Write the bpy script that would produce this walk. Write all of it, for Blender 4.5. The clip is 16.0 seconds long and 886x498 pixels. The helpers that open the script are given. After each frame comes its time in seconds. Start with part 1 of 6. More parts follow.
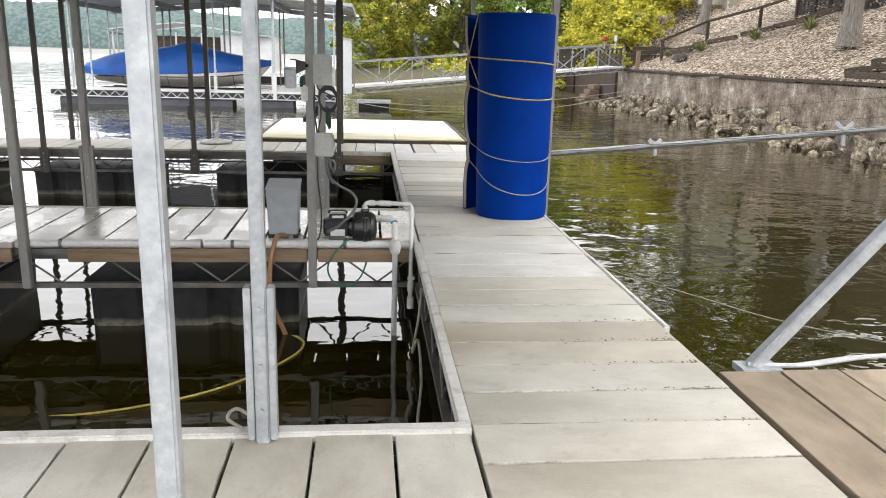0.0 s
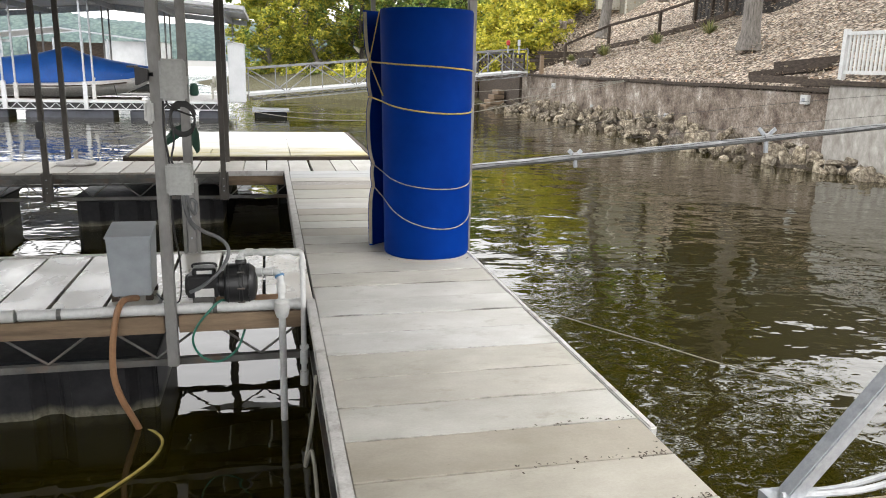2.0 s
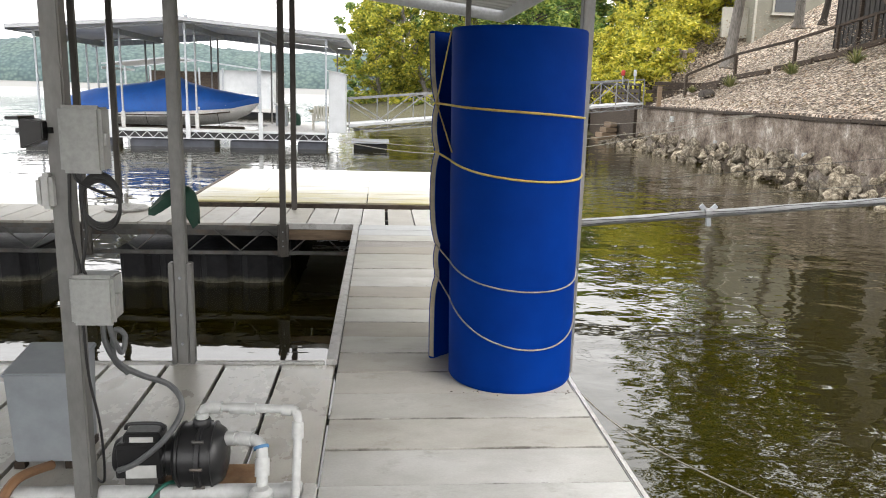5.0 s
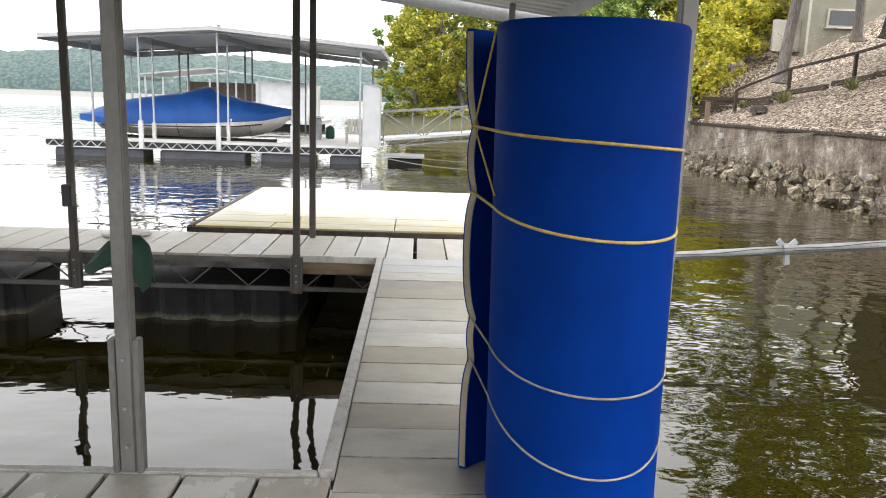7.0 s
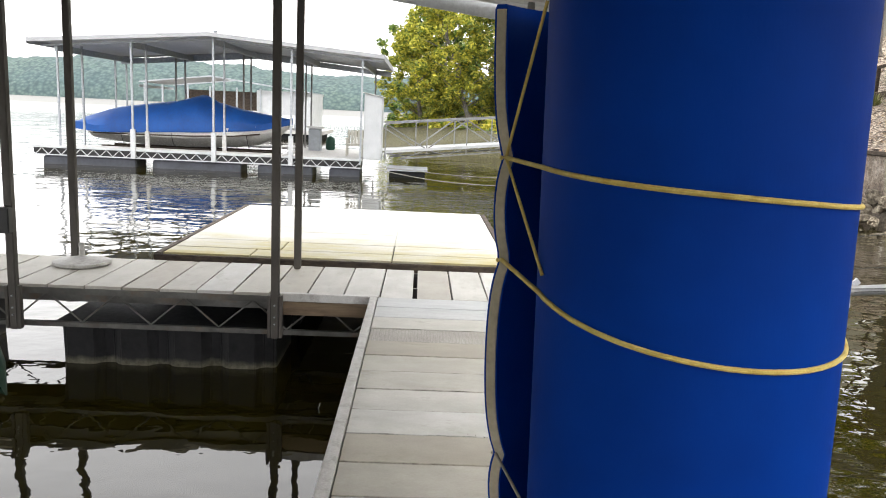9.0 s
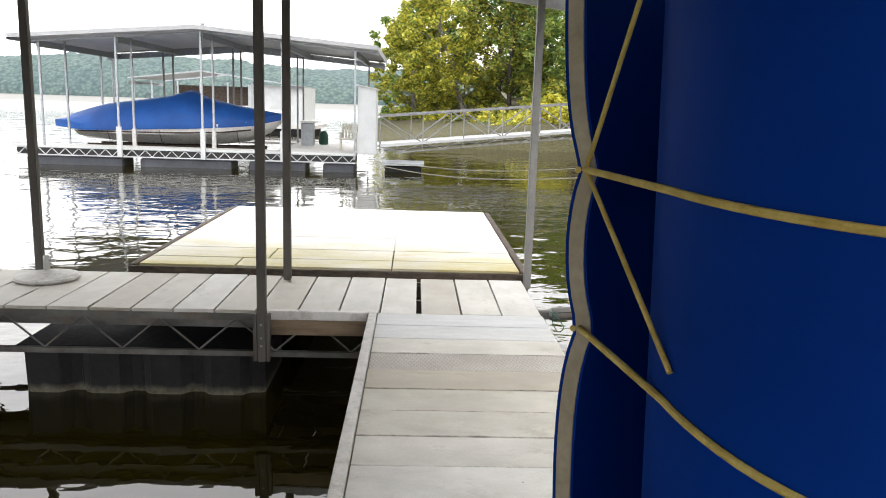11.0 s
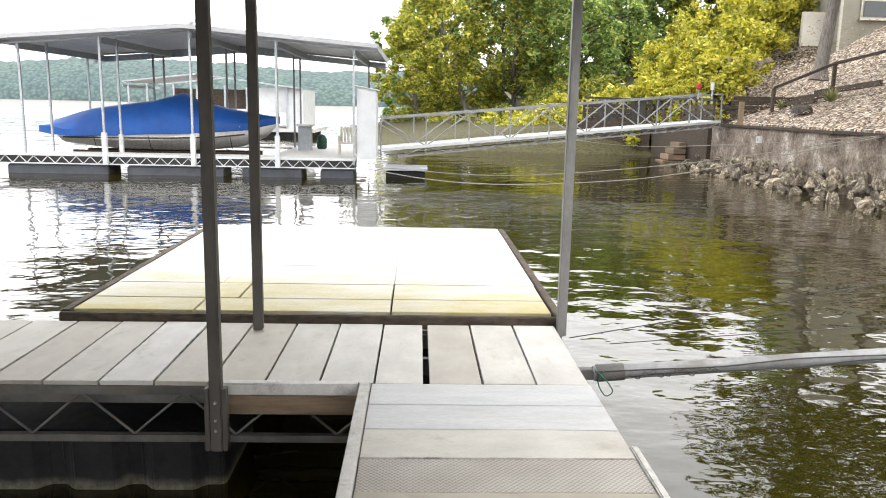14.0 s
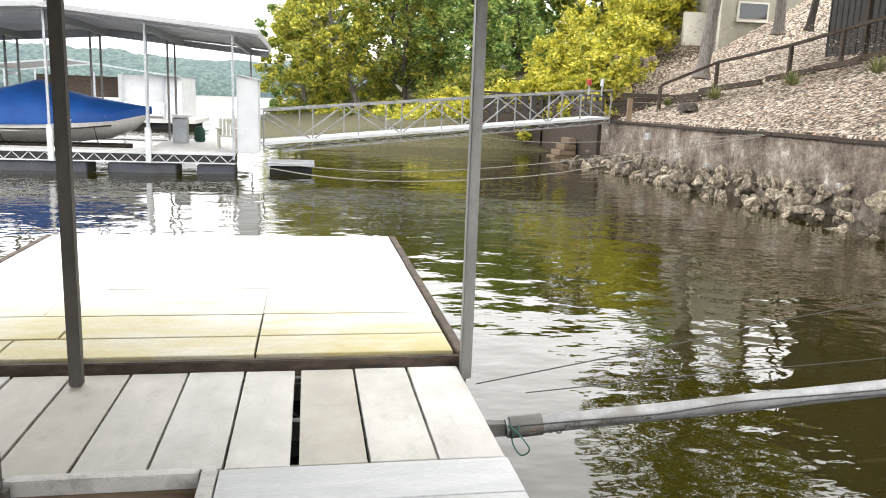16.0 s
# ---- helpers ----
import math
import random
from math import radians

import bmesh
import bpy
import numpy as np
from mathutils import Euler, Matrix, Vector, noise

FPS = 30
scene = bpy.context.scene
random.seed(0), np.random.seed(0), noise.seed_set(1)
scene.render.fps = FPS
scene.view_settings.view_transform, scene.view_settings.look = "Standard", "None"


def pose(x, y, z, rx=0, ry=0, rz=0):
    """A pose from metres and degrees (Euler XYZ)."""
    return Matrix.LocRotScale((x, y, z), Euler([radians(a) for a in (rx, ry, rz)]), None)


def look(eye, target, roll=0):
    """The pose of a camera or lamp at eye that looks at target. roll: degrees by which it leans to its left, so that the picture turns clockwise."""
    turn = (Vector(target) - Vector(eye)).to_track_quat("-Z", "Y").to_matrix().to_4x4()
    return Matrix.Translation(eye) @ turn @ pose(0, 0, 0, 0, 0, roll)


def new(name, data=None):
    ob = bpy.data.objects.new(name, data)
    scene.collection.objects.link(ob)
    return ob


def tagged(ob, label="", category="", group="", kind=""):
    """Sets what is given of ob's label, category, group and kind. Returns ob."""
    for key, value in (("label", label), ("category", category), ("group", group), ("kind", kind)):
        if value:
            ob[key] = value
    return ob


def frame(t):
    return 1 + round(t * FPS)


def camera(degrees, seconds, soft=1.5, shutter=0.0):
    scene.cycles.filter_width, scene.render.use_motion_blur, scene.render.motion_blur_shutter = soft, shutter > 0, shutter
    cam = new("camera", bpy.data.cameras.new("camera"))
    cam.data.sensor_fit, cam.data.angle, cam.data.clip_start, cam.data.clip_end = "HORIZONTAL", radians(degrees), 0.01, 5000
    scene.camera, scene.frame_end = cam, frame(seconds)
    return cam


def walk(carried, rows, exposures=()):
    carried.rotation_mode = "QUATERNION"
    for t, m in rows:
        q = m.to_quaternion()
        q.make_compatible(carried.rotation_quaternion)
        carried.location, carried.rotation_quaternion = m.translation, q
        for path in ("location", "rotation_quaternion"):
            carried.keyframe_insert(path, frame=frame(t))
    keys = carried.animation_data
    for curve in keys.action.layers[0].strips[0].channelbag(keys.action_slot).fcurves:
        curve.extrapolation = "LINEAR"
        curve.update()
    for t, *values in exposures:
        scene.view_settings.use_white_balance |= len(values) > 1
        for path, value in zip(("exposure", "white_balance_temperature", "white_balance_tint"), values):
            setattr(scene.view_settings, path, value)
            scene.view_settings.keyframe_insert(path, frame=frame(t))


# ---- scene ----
cam = camera(60.2, 16.0, 1.0)
PATH = [
    (0, (0.035, 0.175, 1.442), (0.234, 2.105, 0.953), 1.6),
    (0.5, (0.076, 0.527, 1.421), (0.343, 2.452, 0.946), 1.7),
    (1, (0.078, 0.852, 1.436), (0.409, 2.767, 0.962), 1.0),
    (1.5, (0.146, 1.131, 1.427), (0.527, 3.037, 0.957), 1.2),
    (2, (0.209, 1.474, 1.438), (0.645, 3.369, 0.968), 1.3),
    (2.5, (0.296, 1.809, 1.451), (0.762, 3.698, 0.988), 1.6),
    (3, (0.354, 2.087, 1.495), (0.823, 3.977, 1.039), 2.0),
    (3.5, (0.439, 2.402, 1.481), (0.865, 4.306, 1.04), 2.1),
    (4, (0.522, 2.709, 1.502), (0.869, 4.63, 1.069), 2.1),
    (4.5, (0.609, 3.012, 1.496), (0.862, 4.951, 1.077), 1.9),
    (5, (0.682, 3.301, 1.513), (0.849, 5.252, 1.107), 1.6),
    (7.5, (0.767, 4.73, 1.536), (0.835, 6.695, 1.169), 2.2),
    (8, (0.773, 5.02, 1.52), (0.839, 6.987, 1.165), 2.5),
    (8.5, (0.772, 5.344, 1.533), (0.836, 7.312, 1.181), 2.4),
    (9, (0.77, 5.597, 1.55), (0.838, 7.565, 1.2), 2.7),
    (11.5, (0.702, 6.535, 1.54), (0.777, 8.498, 1.166), 1.4),
    (12, (0.717, 6.774, 1.552), (0.782, 8.737, 1.176), 1.0),
    (12.5, (0.726, 6.994, 1.553), (0.786, 8.958, 1.182), 0.9),
    (13, (0.714, 7.252, 1.54), (0.774, 9.217, 1.172), 0.8),
    (13.5, (0.696, 7.531, 1.533), (0.756, 9.496, 1.167), 1.1),
    (14, (0.699, 7.772, 1.538), (0.769, 9.737, 1.171), 1.2),
    (14.5, (0.728, 7.99, 1.554), (0.831, 9.952, 1.183), 1.4),
    (15, (0.779, 8.2, 1.562), (0.944, 10.159, 1.194), 1.6),
    (15.5, (0.817, 8.519, 1.528), (1.071, 10.469, 1.16), 1.9),
    (16, (0.821, 8.792, 1.541), (1.17, 10.725, 1.164), 2.1),
]
walk(cam, [(t, look(eye, target, roll)) for t, eye, target, roll in PATH],
     [(0.0, 1.2), (1.5, 1.15), (5.0, 1.15), (9.0, 1.2), (11.5, 1.2), (13.0, 1.27), (16.0, 1.39)])

# ---- world, sun, exposure ----
SUN_EL, SUN_AZ = radians(48), radians(125)
world = bpy.data.worlds.new("overcast_sky")
scene.world = world
world.use_nodes = True
wn, wl = world.node_tree.nodes, world.node_tree.links
wn.clear()
sky = wn.new("ShaderNodeTexSky")
sky.sky_type = "NISHITA"
sky.sun_disc = False
sky.sun_elevation, sky.sun_rotation = SUN_EL, SUN_AZ
sky.air_density, sky.dust_density, sky.ozone_density = 1.0, 4.0, 0.6
grey = wn.new("ShaderNodeHueSaturation")      # thin white cloud over the whole sky
grey.inputs["Saturation"].default_value = 0.12
cloud = wn.new("ShaderNodeMix")
cloud.data_type = "RGBA"
cloud.inputs["Factor"].default_value = 0.55
cloud.inputs["B"].default_value = (10.75, 10.6, 10.55, 1)
bg = wn.new("ShaderNodeBackground")
bg.inputs["Strength"].default_value = 0.19
wout = wn.new("ShaderNodeOutputWorld")
wl.new(sky.outputs["Color"], grey.inputs["Color"])
wl.new(grey.outputs["Color"], cloud.inputs["A"])
wl.new(cloud.outputs["Result"], bg.inputs["Color"])
wl.new(bg.outputs["Background"], wout.inputs["Surface"])
sun_data = bpy.data.lights.new("sun", "SUN")
sun_data.energy, sun_data.angle, sun_data.color = 0.55, radians(40), (1.0, 0.96, 0.9)
sun = new("sun", sun_data)
sun.rotation_euler = (radians(90) - SUN_EL, 0, radians(180) - SUN_AZ)


# ---- materials ----
ALBEDO = 0.72     # weathered, dusty surfaces outdoors are darker than fresh ones


def worn(c):
    return tuple(ALBEDO * x for x in c)


def nodes_of(name):
    m = bpy.data.materials.new(name)
    m.use_nodes = True
    t = m.node_tree
    return m, t, t.nodes["Principled BSDF"]


def ramp(t, src, stops, interp="LINEAR"):
    r = t.nodes.new("ShaderNodeValToRGB")
    r.color_ramp.interpolation = interp
    els = r.color_ramp.elements
    while len(els) < len(stops):
        els.new(0.5)
    for e, (p, c) in zip(els, stops):
        e.position, e.color = p, (*c, 1)
    t.links.new(src, r.inputs["Fac"])
    return r.outputs["Color"]


def coords(t, scale=(1, 1, 1), space="Object"):
    c = t.nodes.new("ShaderNodeTexCoord")
    mp = t.nodes.new("ShaderNodeMapping")
    mp.inputs["Scale"].default_value = scale
    t.links.new(c.outputs[space], mp.inputs["Vector"])
    return mp.outputs["Vector"]


def world_coords(t, scale=(1, 1, 1)):
    g = t.nodes.new("ShaderNodeNewGeometry")
    mp = t.nodes.new("ShaderNodeMapping")
    mp.inputs["Scale"].default_value = scale
    t.links.new(g.outputs["Position"], mp.inputs["Vector"])
    return mp.outputs["Vector"]


def tex_noise(t, vec, scale, detail=4.0, rough=0.55, out="Fac"):
    n = t.nodes.new("ShaderNodeTexNoise")
    n.inputs["Scale"].default_value, n.inputs["Detail"].default_value = scale, detail
    n.inputs["Roughness"].default_value = rough
    t.links.new(vec, n.inputs["Vector"])
    return n.outputs[out]


def tex_voronoi(t, vec, scale, feature="F1", out="Distance"):
    n = t.nodes.new("ShaderNodeTexVoronoi")
    n.feature = feature
    n.inputs["Scale"].default_value = scale
    t.links.new(vec, n.inputs["Vector"])
    return n.outputs[out]


def mix(t, fac, a, b, blend="MIX"):
    n = t.nodes.new("ShaderNodeMix")
    n.data_type, n.blend_type = "RGBA", blend
    for key, v in (("Factor", fac), ("A", a), ("B", b)):
        s = [i for i in n.inputs if i.name == key and (i.type == "VALUE" if key == "Factor" else i.type == "RGBA")][0]
        if isinstance(v, (int, float)):
            s.default_value = v
        elif isinstance(v, tuple):
            s.default_value = (*v, 1)
        else:
            t.links.new(v, s)
    return [o for o in n.outputs if o.type == "RGBA"][0]


def bump(t, p, height, strength, dist=0.01):
    b = t.nodes.new("ShaderNodeBump")
    b.inputs["Strength"].default_value, b.inputs["Distance"].default_value = strength, dist
    t.links.new(height, b.inputs["Height"])
    t.links.new(b.outputs["Normal"], p.inputs["Normal"])


def surface(name, dark, light, scale=6.0, rough=0.7, metal=0.0, stretch=(1, 1, 1), spot=None, spot_amount=0.5,
            bump_strength=0.25, random_tint=0.0, fine=60.0, space="Object"):
    """A worn surface: two colours at two scales, an optional stain colour, fine relief."""
    m, t, p = nodes_of(name)
    dark, light, spot = worn(dark), worn(light), spot and worn(spot)
    v = coords(t, stretch, space)
    if random_tint:
        info = t.nodes.new("ShaderNodeObjectInfo")
        add = t.nodes.new("ShaderNodeVectorMath")
        mul = t.nodes.new("ShaderNodeMath")
        mul.operation = "MULTIPLY"
        mul.inputs[1].default_value = 37.0
        t.links.new(info.outputs["Random"], mul.inputs[0])
        t.links.new(v, add.inputs[0])
        t.links.new(mul.outputs[0], add.inputs[1])
        v = add.outputs["Vector"]
    big, small = tex_noise(t, v, scale), tex_noise(t, v, fine, 6.0, 0.65)
    col = ramp(t, big, [(0.3, dark), (0.7, light)])
    shade = ramp(t, small, [(0.25, (0.72, 0.72, 0.72)), (0.75, (1.12, 1.12, 1.12))])
    col = mix(t, 0.8, col, shade, "MULTIPLY")
    if spot:
        s = ramp(t, tex_noise(t, v, scale * 0.6, 5.0, 0.7), [(0.52, (0, 0, 0)), (0.68, (spot_amount,) * 3)])
        col = mix(t, s, col, spot)
    if random_tint:
        tint = ramp(t, info.outputs["Random"], [(0.0, (1 - random_tint,) * 3), (0.5, (1, 0.985, 0.95)), (1.0, (1 + 0.5 * random_tint,) * 3)])
        col = mix(t, 1.0, col, tint, "MULTIPLY")
    t.links.new(col, p.inputs["Base Color"])
    r = ramp(t, small, [(0.2, (rough - 0.12,) * 3), (0.8, (min(1, rough + 0.12),) * 3)])
    t.links.new(r, p.inputs["Roughness"])
    p.inputs["Metallic"].default_value = metal
    if bump_strength:
        bump(t, p, small, bump_strength, 0.004)
    return m


def plain(name, color, rough=0.5, metal=0.0):
    m, t, p = nodes_of(name)
    v = coords(t)
    n = tex_noise(t, v, 14.0, 5.0)
    t.links.new(mix(t, 1.0, worn(color), ramp(t, n, [(0.3, (0.82,) * 3), (0.7, (1.1,) * 3)]), "MULTIPLY"), p.inputs["Base Color"])
    p.inputs["Roughness"].default_value, p.inputs["Metallic"].default_value = rough, metal
    return m


def water_material():
    """Murky lake water: small ripples outside, calm in the sheltered slips."""
    m, t, p = nodes_of("lake_water")
    p.inputs["Base Color"].default_value = (0.0162, 0.0134, 0.0012, 1)
    p.inputs["Roughness"].default_value = 0.012
    p.inputs["IOR"].default_value = 1.54
    a = tex_noise(t, world_coords(t, (1.0, 1.1, 1)), 2.3, 1.6, 0.5)
    b = tex_noise(t, world_coords(t, (0.6, 1.0, 1)), 0.5, 2.0, 0.5)
    add = t.nodes.new("ShaderNodeMath")
    add.operation = "MULTIPLY_ADD"
    add.inputs[1].default_value = 2.2
    t.links.new(b, add.inputs[0])
    t.links.new(a, add.inputs[2])
    c = tex_noise(t, world_coords(t, (0.8, 1.2, 1)), 6.5, 1.5, 0.5)     # short chop
    chop = t.nodes.new("ShaderNodeMath")
    chop.operation = "MULTIPLY_ADD"
    chop.inputs[1].default_value = 0.34
    t.links.new(c, chop.inputs[0])
    t.links.new(add.outputs[0], chop.inputs[2])
    sep = t.nodes.new("ShaderNodeSeparateXYZ")
    t.links.new(world_coords(t), sep.inputs[0])
    calm_x, calm_y = t.nodes.new("ShaderNodeMapRange"), t.nodes.new("ShaderNodeMapRange")
    calm_x.inputs["From Min"].default_value, calm_x.inputs["From Max"].default_value = 0.3, 1.8
    calm_y.inputs["From Min"].default_value, calm_y.inputs["From Max"].default_value = 12.0, 17.0
    t.links.new(sep.outputs["X"], calm_x.inputs["Value"])
    t.links.new(sep.outputs["Y"], calm_y.inputs["Value"])
    most = t.nodes.new("ShaderNodeMath")
    most.operation = "MAXIMUM"
    t.links.new(calm_x.outputs[0], most.inputs[0])
    t.links.new(calm_y.outputs[0], most.inputs[1])
    amount = t.nodes.new("ShaderNodeMath")
    amount.operation = "MULTIPLY_ADD"
    amount.inputs[1].default_value, amount.inputs[2].default_value = 0.58, 0.42
    t.links.new(most.outputs[0], amount.inputs[0])
    # gusts: ruffled patches between calm ones
    gust = t.nodes.new("ShaderNodeMath")
    gust.operation = "MULTIPLY"
    t.links.new(ramp(t, tex_noise(t, world_coords(t, (0.7, 1.0, 1)), 0.42, 3.0, 0.6), [(0.36, (0.5,) * 3), (0.64, (1.25,) * 3)]), gust.inputs[0])
    t.links.new(amount.outputs[0], gust.inputs[1])
    h = t.nodes.new("ShaderNodeMath")
    h.operation = "MULTIPLY"
    t.links.new(chop.outputs[0], h.inputs[0])
    t.links.new(gust.outputs[0], h.inputs[1])
    # wind on the open lake roughens the surface
    open_y = t.nodes.new("ShaderNodeMapRange")
    open_y.inputs["From Min"].default_value, open_y.inputs["From Max"].default_value = 60.0, 260.0
    open_y.inputs["To Min"].default_value, open_y.inputs["To Max"].default_value = 0.012, 0.42
    t.links.new(sep.outputs["Y"], open_y.inputs["Value"])
    t.links.new(open_y.outputs[0], p.inputs["Roughness"])
    bump(t, p, h.outputs[0], 0.20, 0.06)
    return m


def leaf_material(name, a, b, c):
    m, t, p = nodes_of(name)
    g = t.nodes.new("ShaderNodeNewGeometry")
    col = ramp(t, g.outputs["Random Per Island"], [(0.0, worn(a)), (0.55, worn(b)), (1.0, worn(c))])
    t.links.new(col, p.inputs["Base Color"])
    p.inputs["Roughness"].default_value = 0.6
    tr = t.nodes.new("ShaderNodeBsdfTranslucent")
    t.links.new(col, tr.inputs["Color"])
    ms = t.nodes.new("ShaderNodeMixShader")
    ms.inputs[0].default_value = 0.35
    t.links.new(p.outputs[0], ms.inputs[1])
    t.links.new(tr.outputs[0], ms.inputs[2])
    t.links.new(ms.outputs[0], t.nodes["Material Output"].inputs["Surface"])
    return m


def wall_material():
    m, t, p = nodes_of("stucco_wall")
    v = world_coords(t)
    streak = tex_noise(t, world_coords(t, (1, 0.7, 0.75)), 1.9, 8.0, 0.72)
    grain = tex_noise(t, v, 13.0, 7.0, 0.85)
    col = ramp(t, streak, [(0.34, (0.062, 0.042, 0.031)), (0.5, (0.18, 0.146, 0.116)), (0.60, (0.27, 0.232, 0.196)), (0.68, (0.47, 0.44, 0.39))])
    col = mix(t, 0.9, col, ramp(t, grain, [(0.36, (0.45,) * 3), (0.64, (1.9,) * 3)]), "MULTIPLY")
    t.links.new(col, p.inputs["Base Color"])
    p.inputs["Roughness"].default_value = 0.95
    bump(t, p, grain, 1.0, 0.05)
    return m


def ground_material():
    m, t, p = nodes_of("gravel_and_leaves")
    v = world_coords(t)
    cell = t.nodes.new("ShaderNodeTexVoronoi")
    cell.inputs["Scale"].default_value = 10.5
    t.links.new(v, cell.inputs["Vector"])
    sep = t.nodes.new("ShaderNodeSeparateColor")
    t.links.new(cell.outputs["Color"], sep.inputs["Color"])
    col = ramp(t, sep.outputs["Red"], [(0.0, (0.035, 0.026, 0.020)), (0.35, (0.17, 0.140, 0.115)), (0.7, (0.42, 0.375, 0.325)), (0.85, (0.50, 0.455, 0.40)), (1.0, (0.30, 0.20, 0.13))])
    gaps = ramp(t, cell.outputs["Distance"], [(0.25, (1.45, 1.44, 1.42)), (0.5, (1.2, 1.19, 1.17)), (0.74, (0.34, 0.32, 0.30))])
    col = mix(t, 1.0, col, gaps, "MULTIPLY")
    patch = tex_noise(t, v, 0.55, 5.0, 0.6)
    col = mix(t, 0.75, col, ramp(t, patch, [(0.35, (0.72, 0.66, 0.6)), (0.65, (1.15, 1.12, 1.08))]), "MULTIPLY")
    # grass and undergrowth beyond the gravelled bank
    sx = t.nodes.new("ShaderNodeSeparateXYZ")
    t.links.new(v, sx.inputs[0])
    edge = t.nodes.new("ShaderNodeMath")
    edge.operation = "MULTIPLY_ADD"
    t.links.new(patch, edge.inputs[0])
    edge.inputs[1].default_value = 8.0
    tilt = t.nodes.new("ShaderNodeMath")
    tilt.operation = "MULTIPLY_ADD"
    tilt.inputs[1].default_value = -1.6
    t.links.new(sx.outputs["X"], tilt.inputs[0])
    t.links.new(sx.outputs["Y"], tilt.inputs[2])
    t.links.new(tilt.outputs[0], edge.inputs[2])
    f = t.nodes.new("ShaderNodeMapRange")
    f.inputs["From Min"].default_value, f.inputs["From Max"].default_value = 22.6, 25.0
    t.links.new(edge.outputs[0], f.inputs["Value"])
    grass = ramp(t, tex_noise(t, v, 7.0, 5.0), [(0.3, (0.022, 0.022, 0.008)), (0.7, (0.085, 0.075, 0.026))])
    col = mix(t, f.outputs[0], col, grass)
    t.links.new(col, p.inputs["Base Color"])
    p.inputs["Roughness"].default_value = 0.95
    bump(t, p, cell.outputs["Distance"], 0.9, 0.05)
    return m


def hill_material():
    m, t, p = nodes_of("haze_tinted_woods")
    v = world_coords(t, (1, 1, 1.3))
    c = tex_voronoi(t, v, 0.2)
    n = tex_noise(t, v, 0.02, 4.0)
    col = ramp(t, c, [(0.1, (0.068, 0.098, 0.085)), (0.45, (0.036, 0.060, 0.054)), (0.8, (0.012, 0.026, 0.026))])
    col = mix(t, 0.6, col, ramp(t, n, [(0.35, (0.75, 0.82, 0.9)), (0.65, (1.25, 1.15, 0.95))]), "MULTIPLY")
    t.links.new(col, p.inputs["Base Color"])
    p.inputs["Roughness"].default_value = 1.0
    # lake haze put into the material: faint bluish glow over blue-grey woods
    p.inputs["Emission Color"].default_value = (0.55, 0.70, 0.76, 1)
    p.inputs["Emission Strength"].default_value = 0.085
    return m


def bark_material(name, dark, light):
    m, t, p = nodes_of(name)
    n = tex_noise(t, world_coords(t, (9, 9, 1.6)), 2.2, 6.0, 0.7)
    t.links.new(ramp(t, n, [(0.35, worn(dark)), (0.65, worn(light))]), p.inputs["Base Color"])
    p.inputs["Roughness"].default_value = 0.95
    bump(t, p, n, 0.9, 0.04)
    return m


def foam_material():
    m, t, p = nodes_of("blue_foam")
    v = coords(t)
    n = tex_noise(t, v, 3.0, 3.0)
    t.links.new(ramp(t, n, [(0.3, (0.0002, 0.019, 0.150)), (0.7, (0.0003, 0.026, 0.195))]), p.inputs["Base Color"])
    p.inputs["Roughness"].default_value = 0.6
    p.inputs["Specular IOR Level"].default_value = 0.04
    f = tex_noise(t, coords(t, (1, 1, 0.25)), 90.0, 4.0, 0.6)
    bump(t, p, f, 0.12, 0.003)
    return m


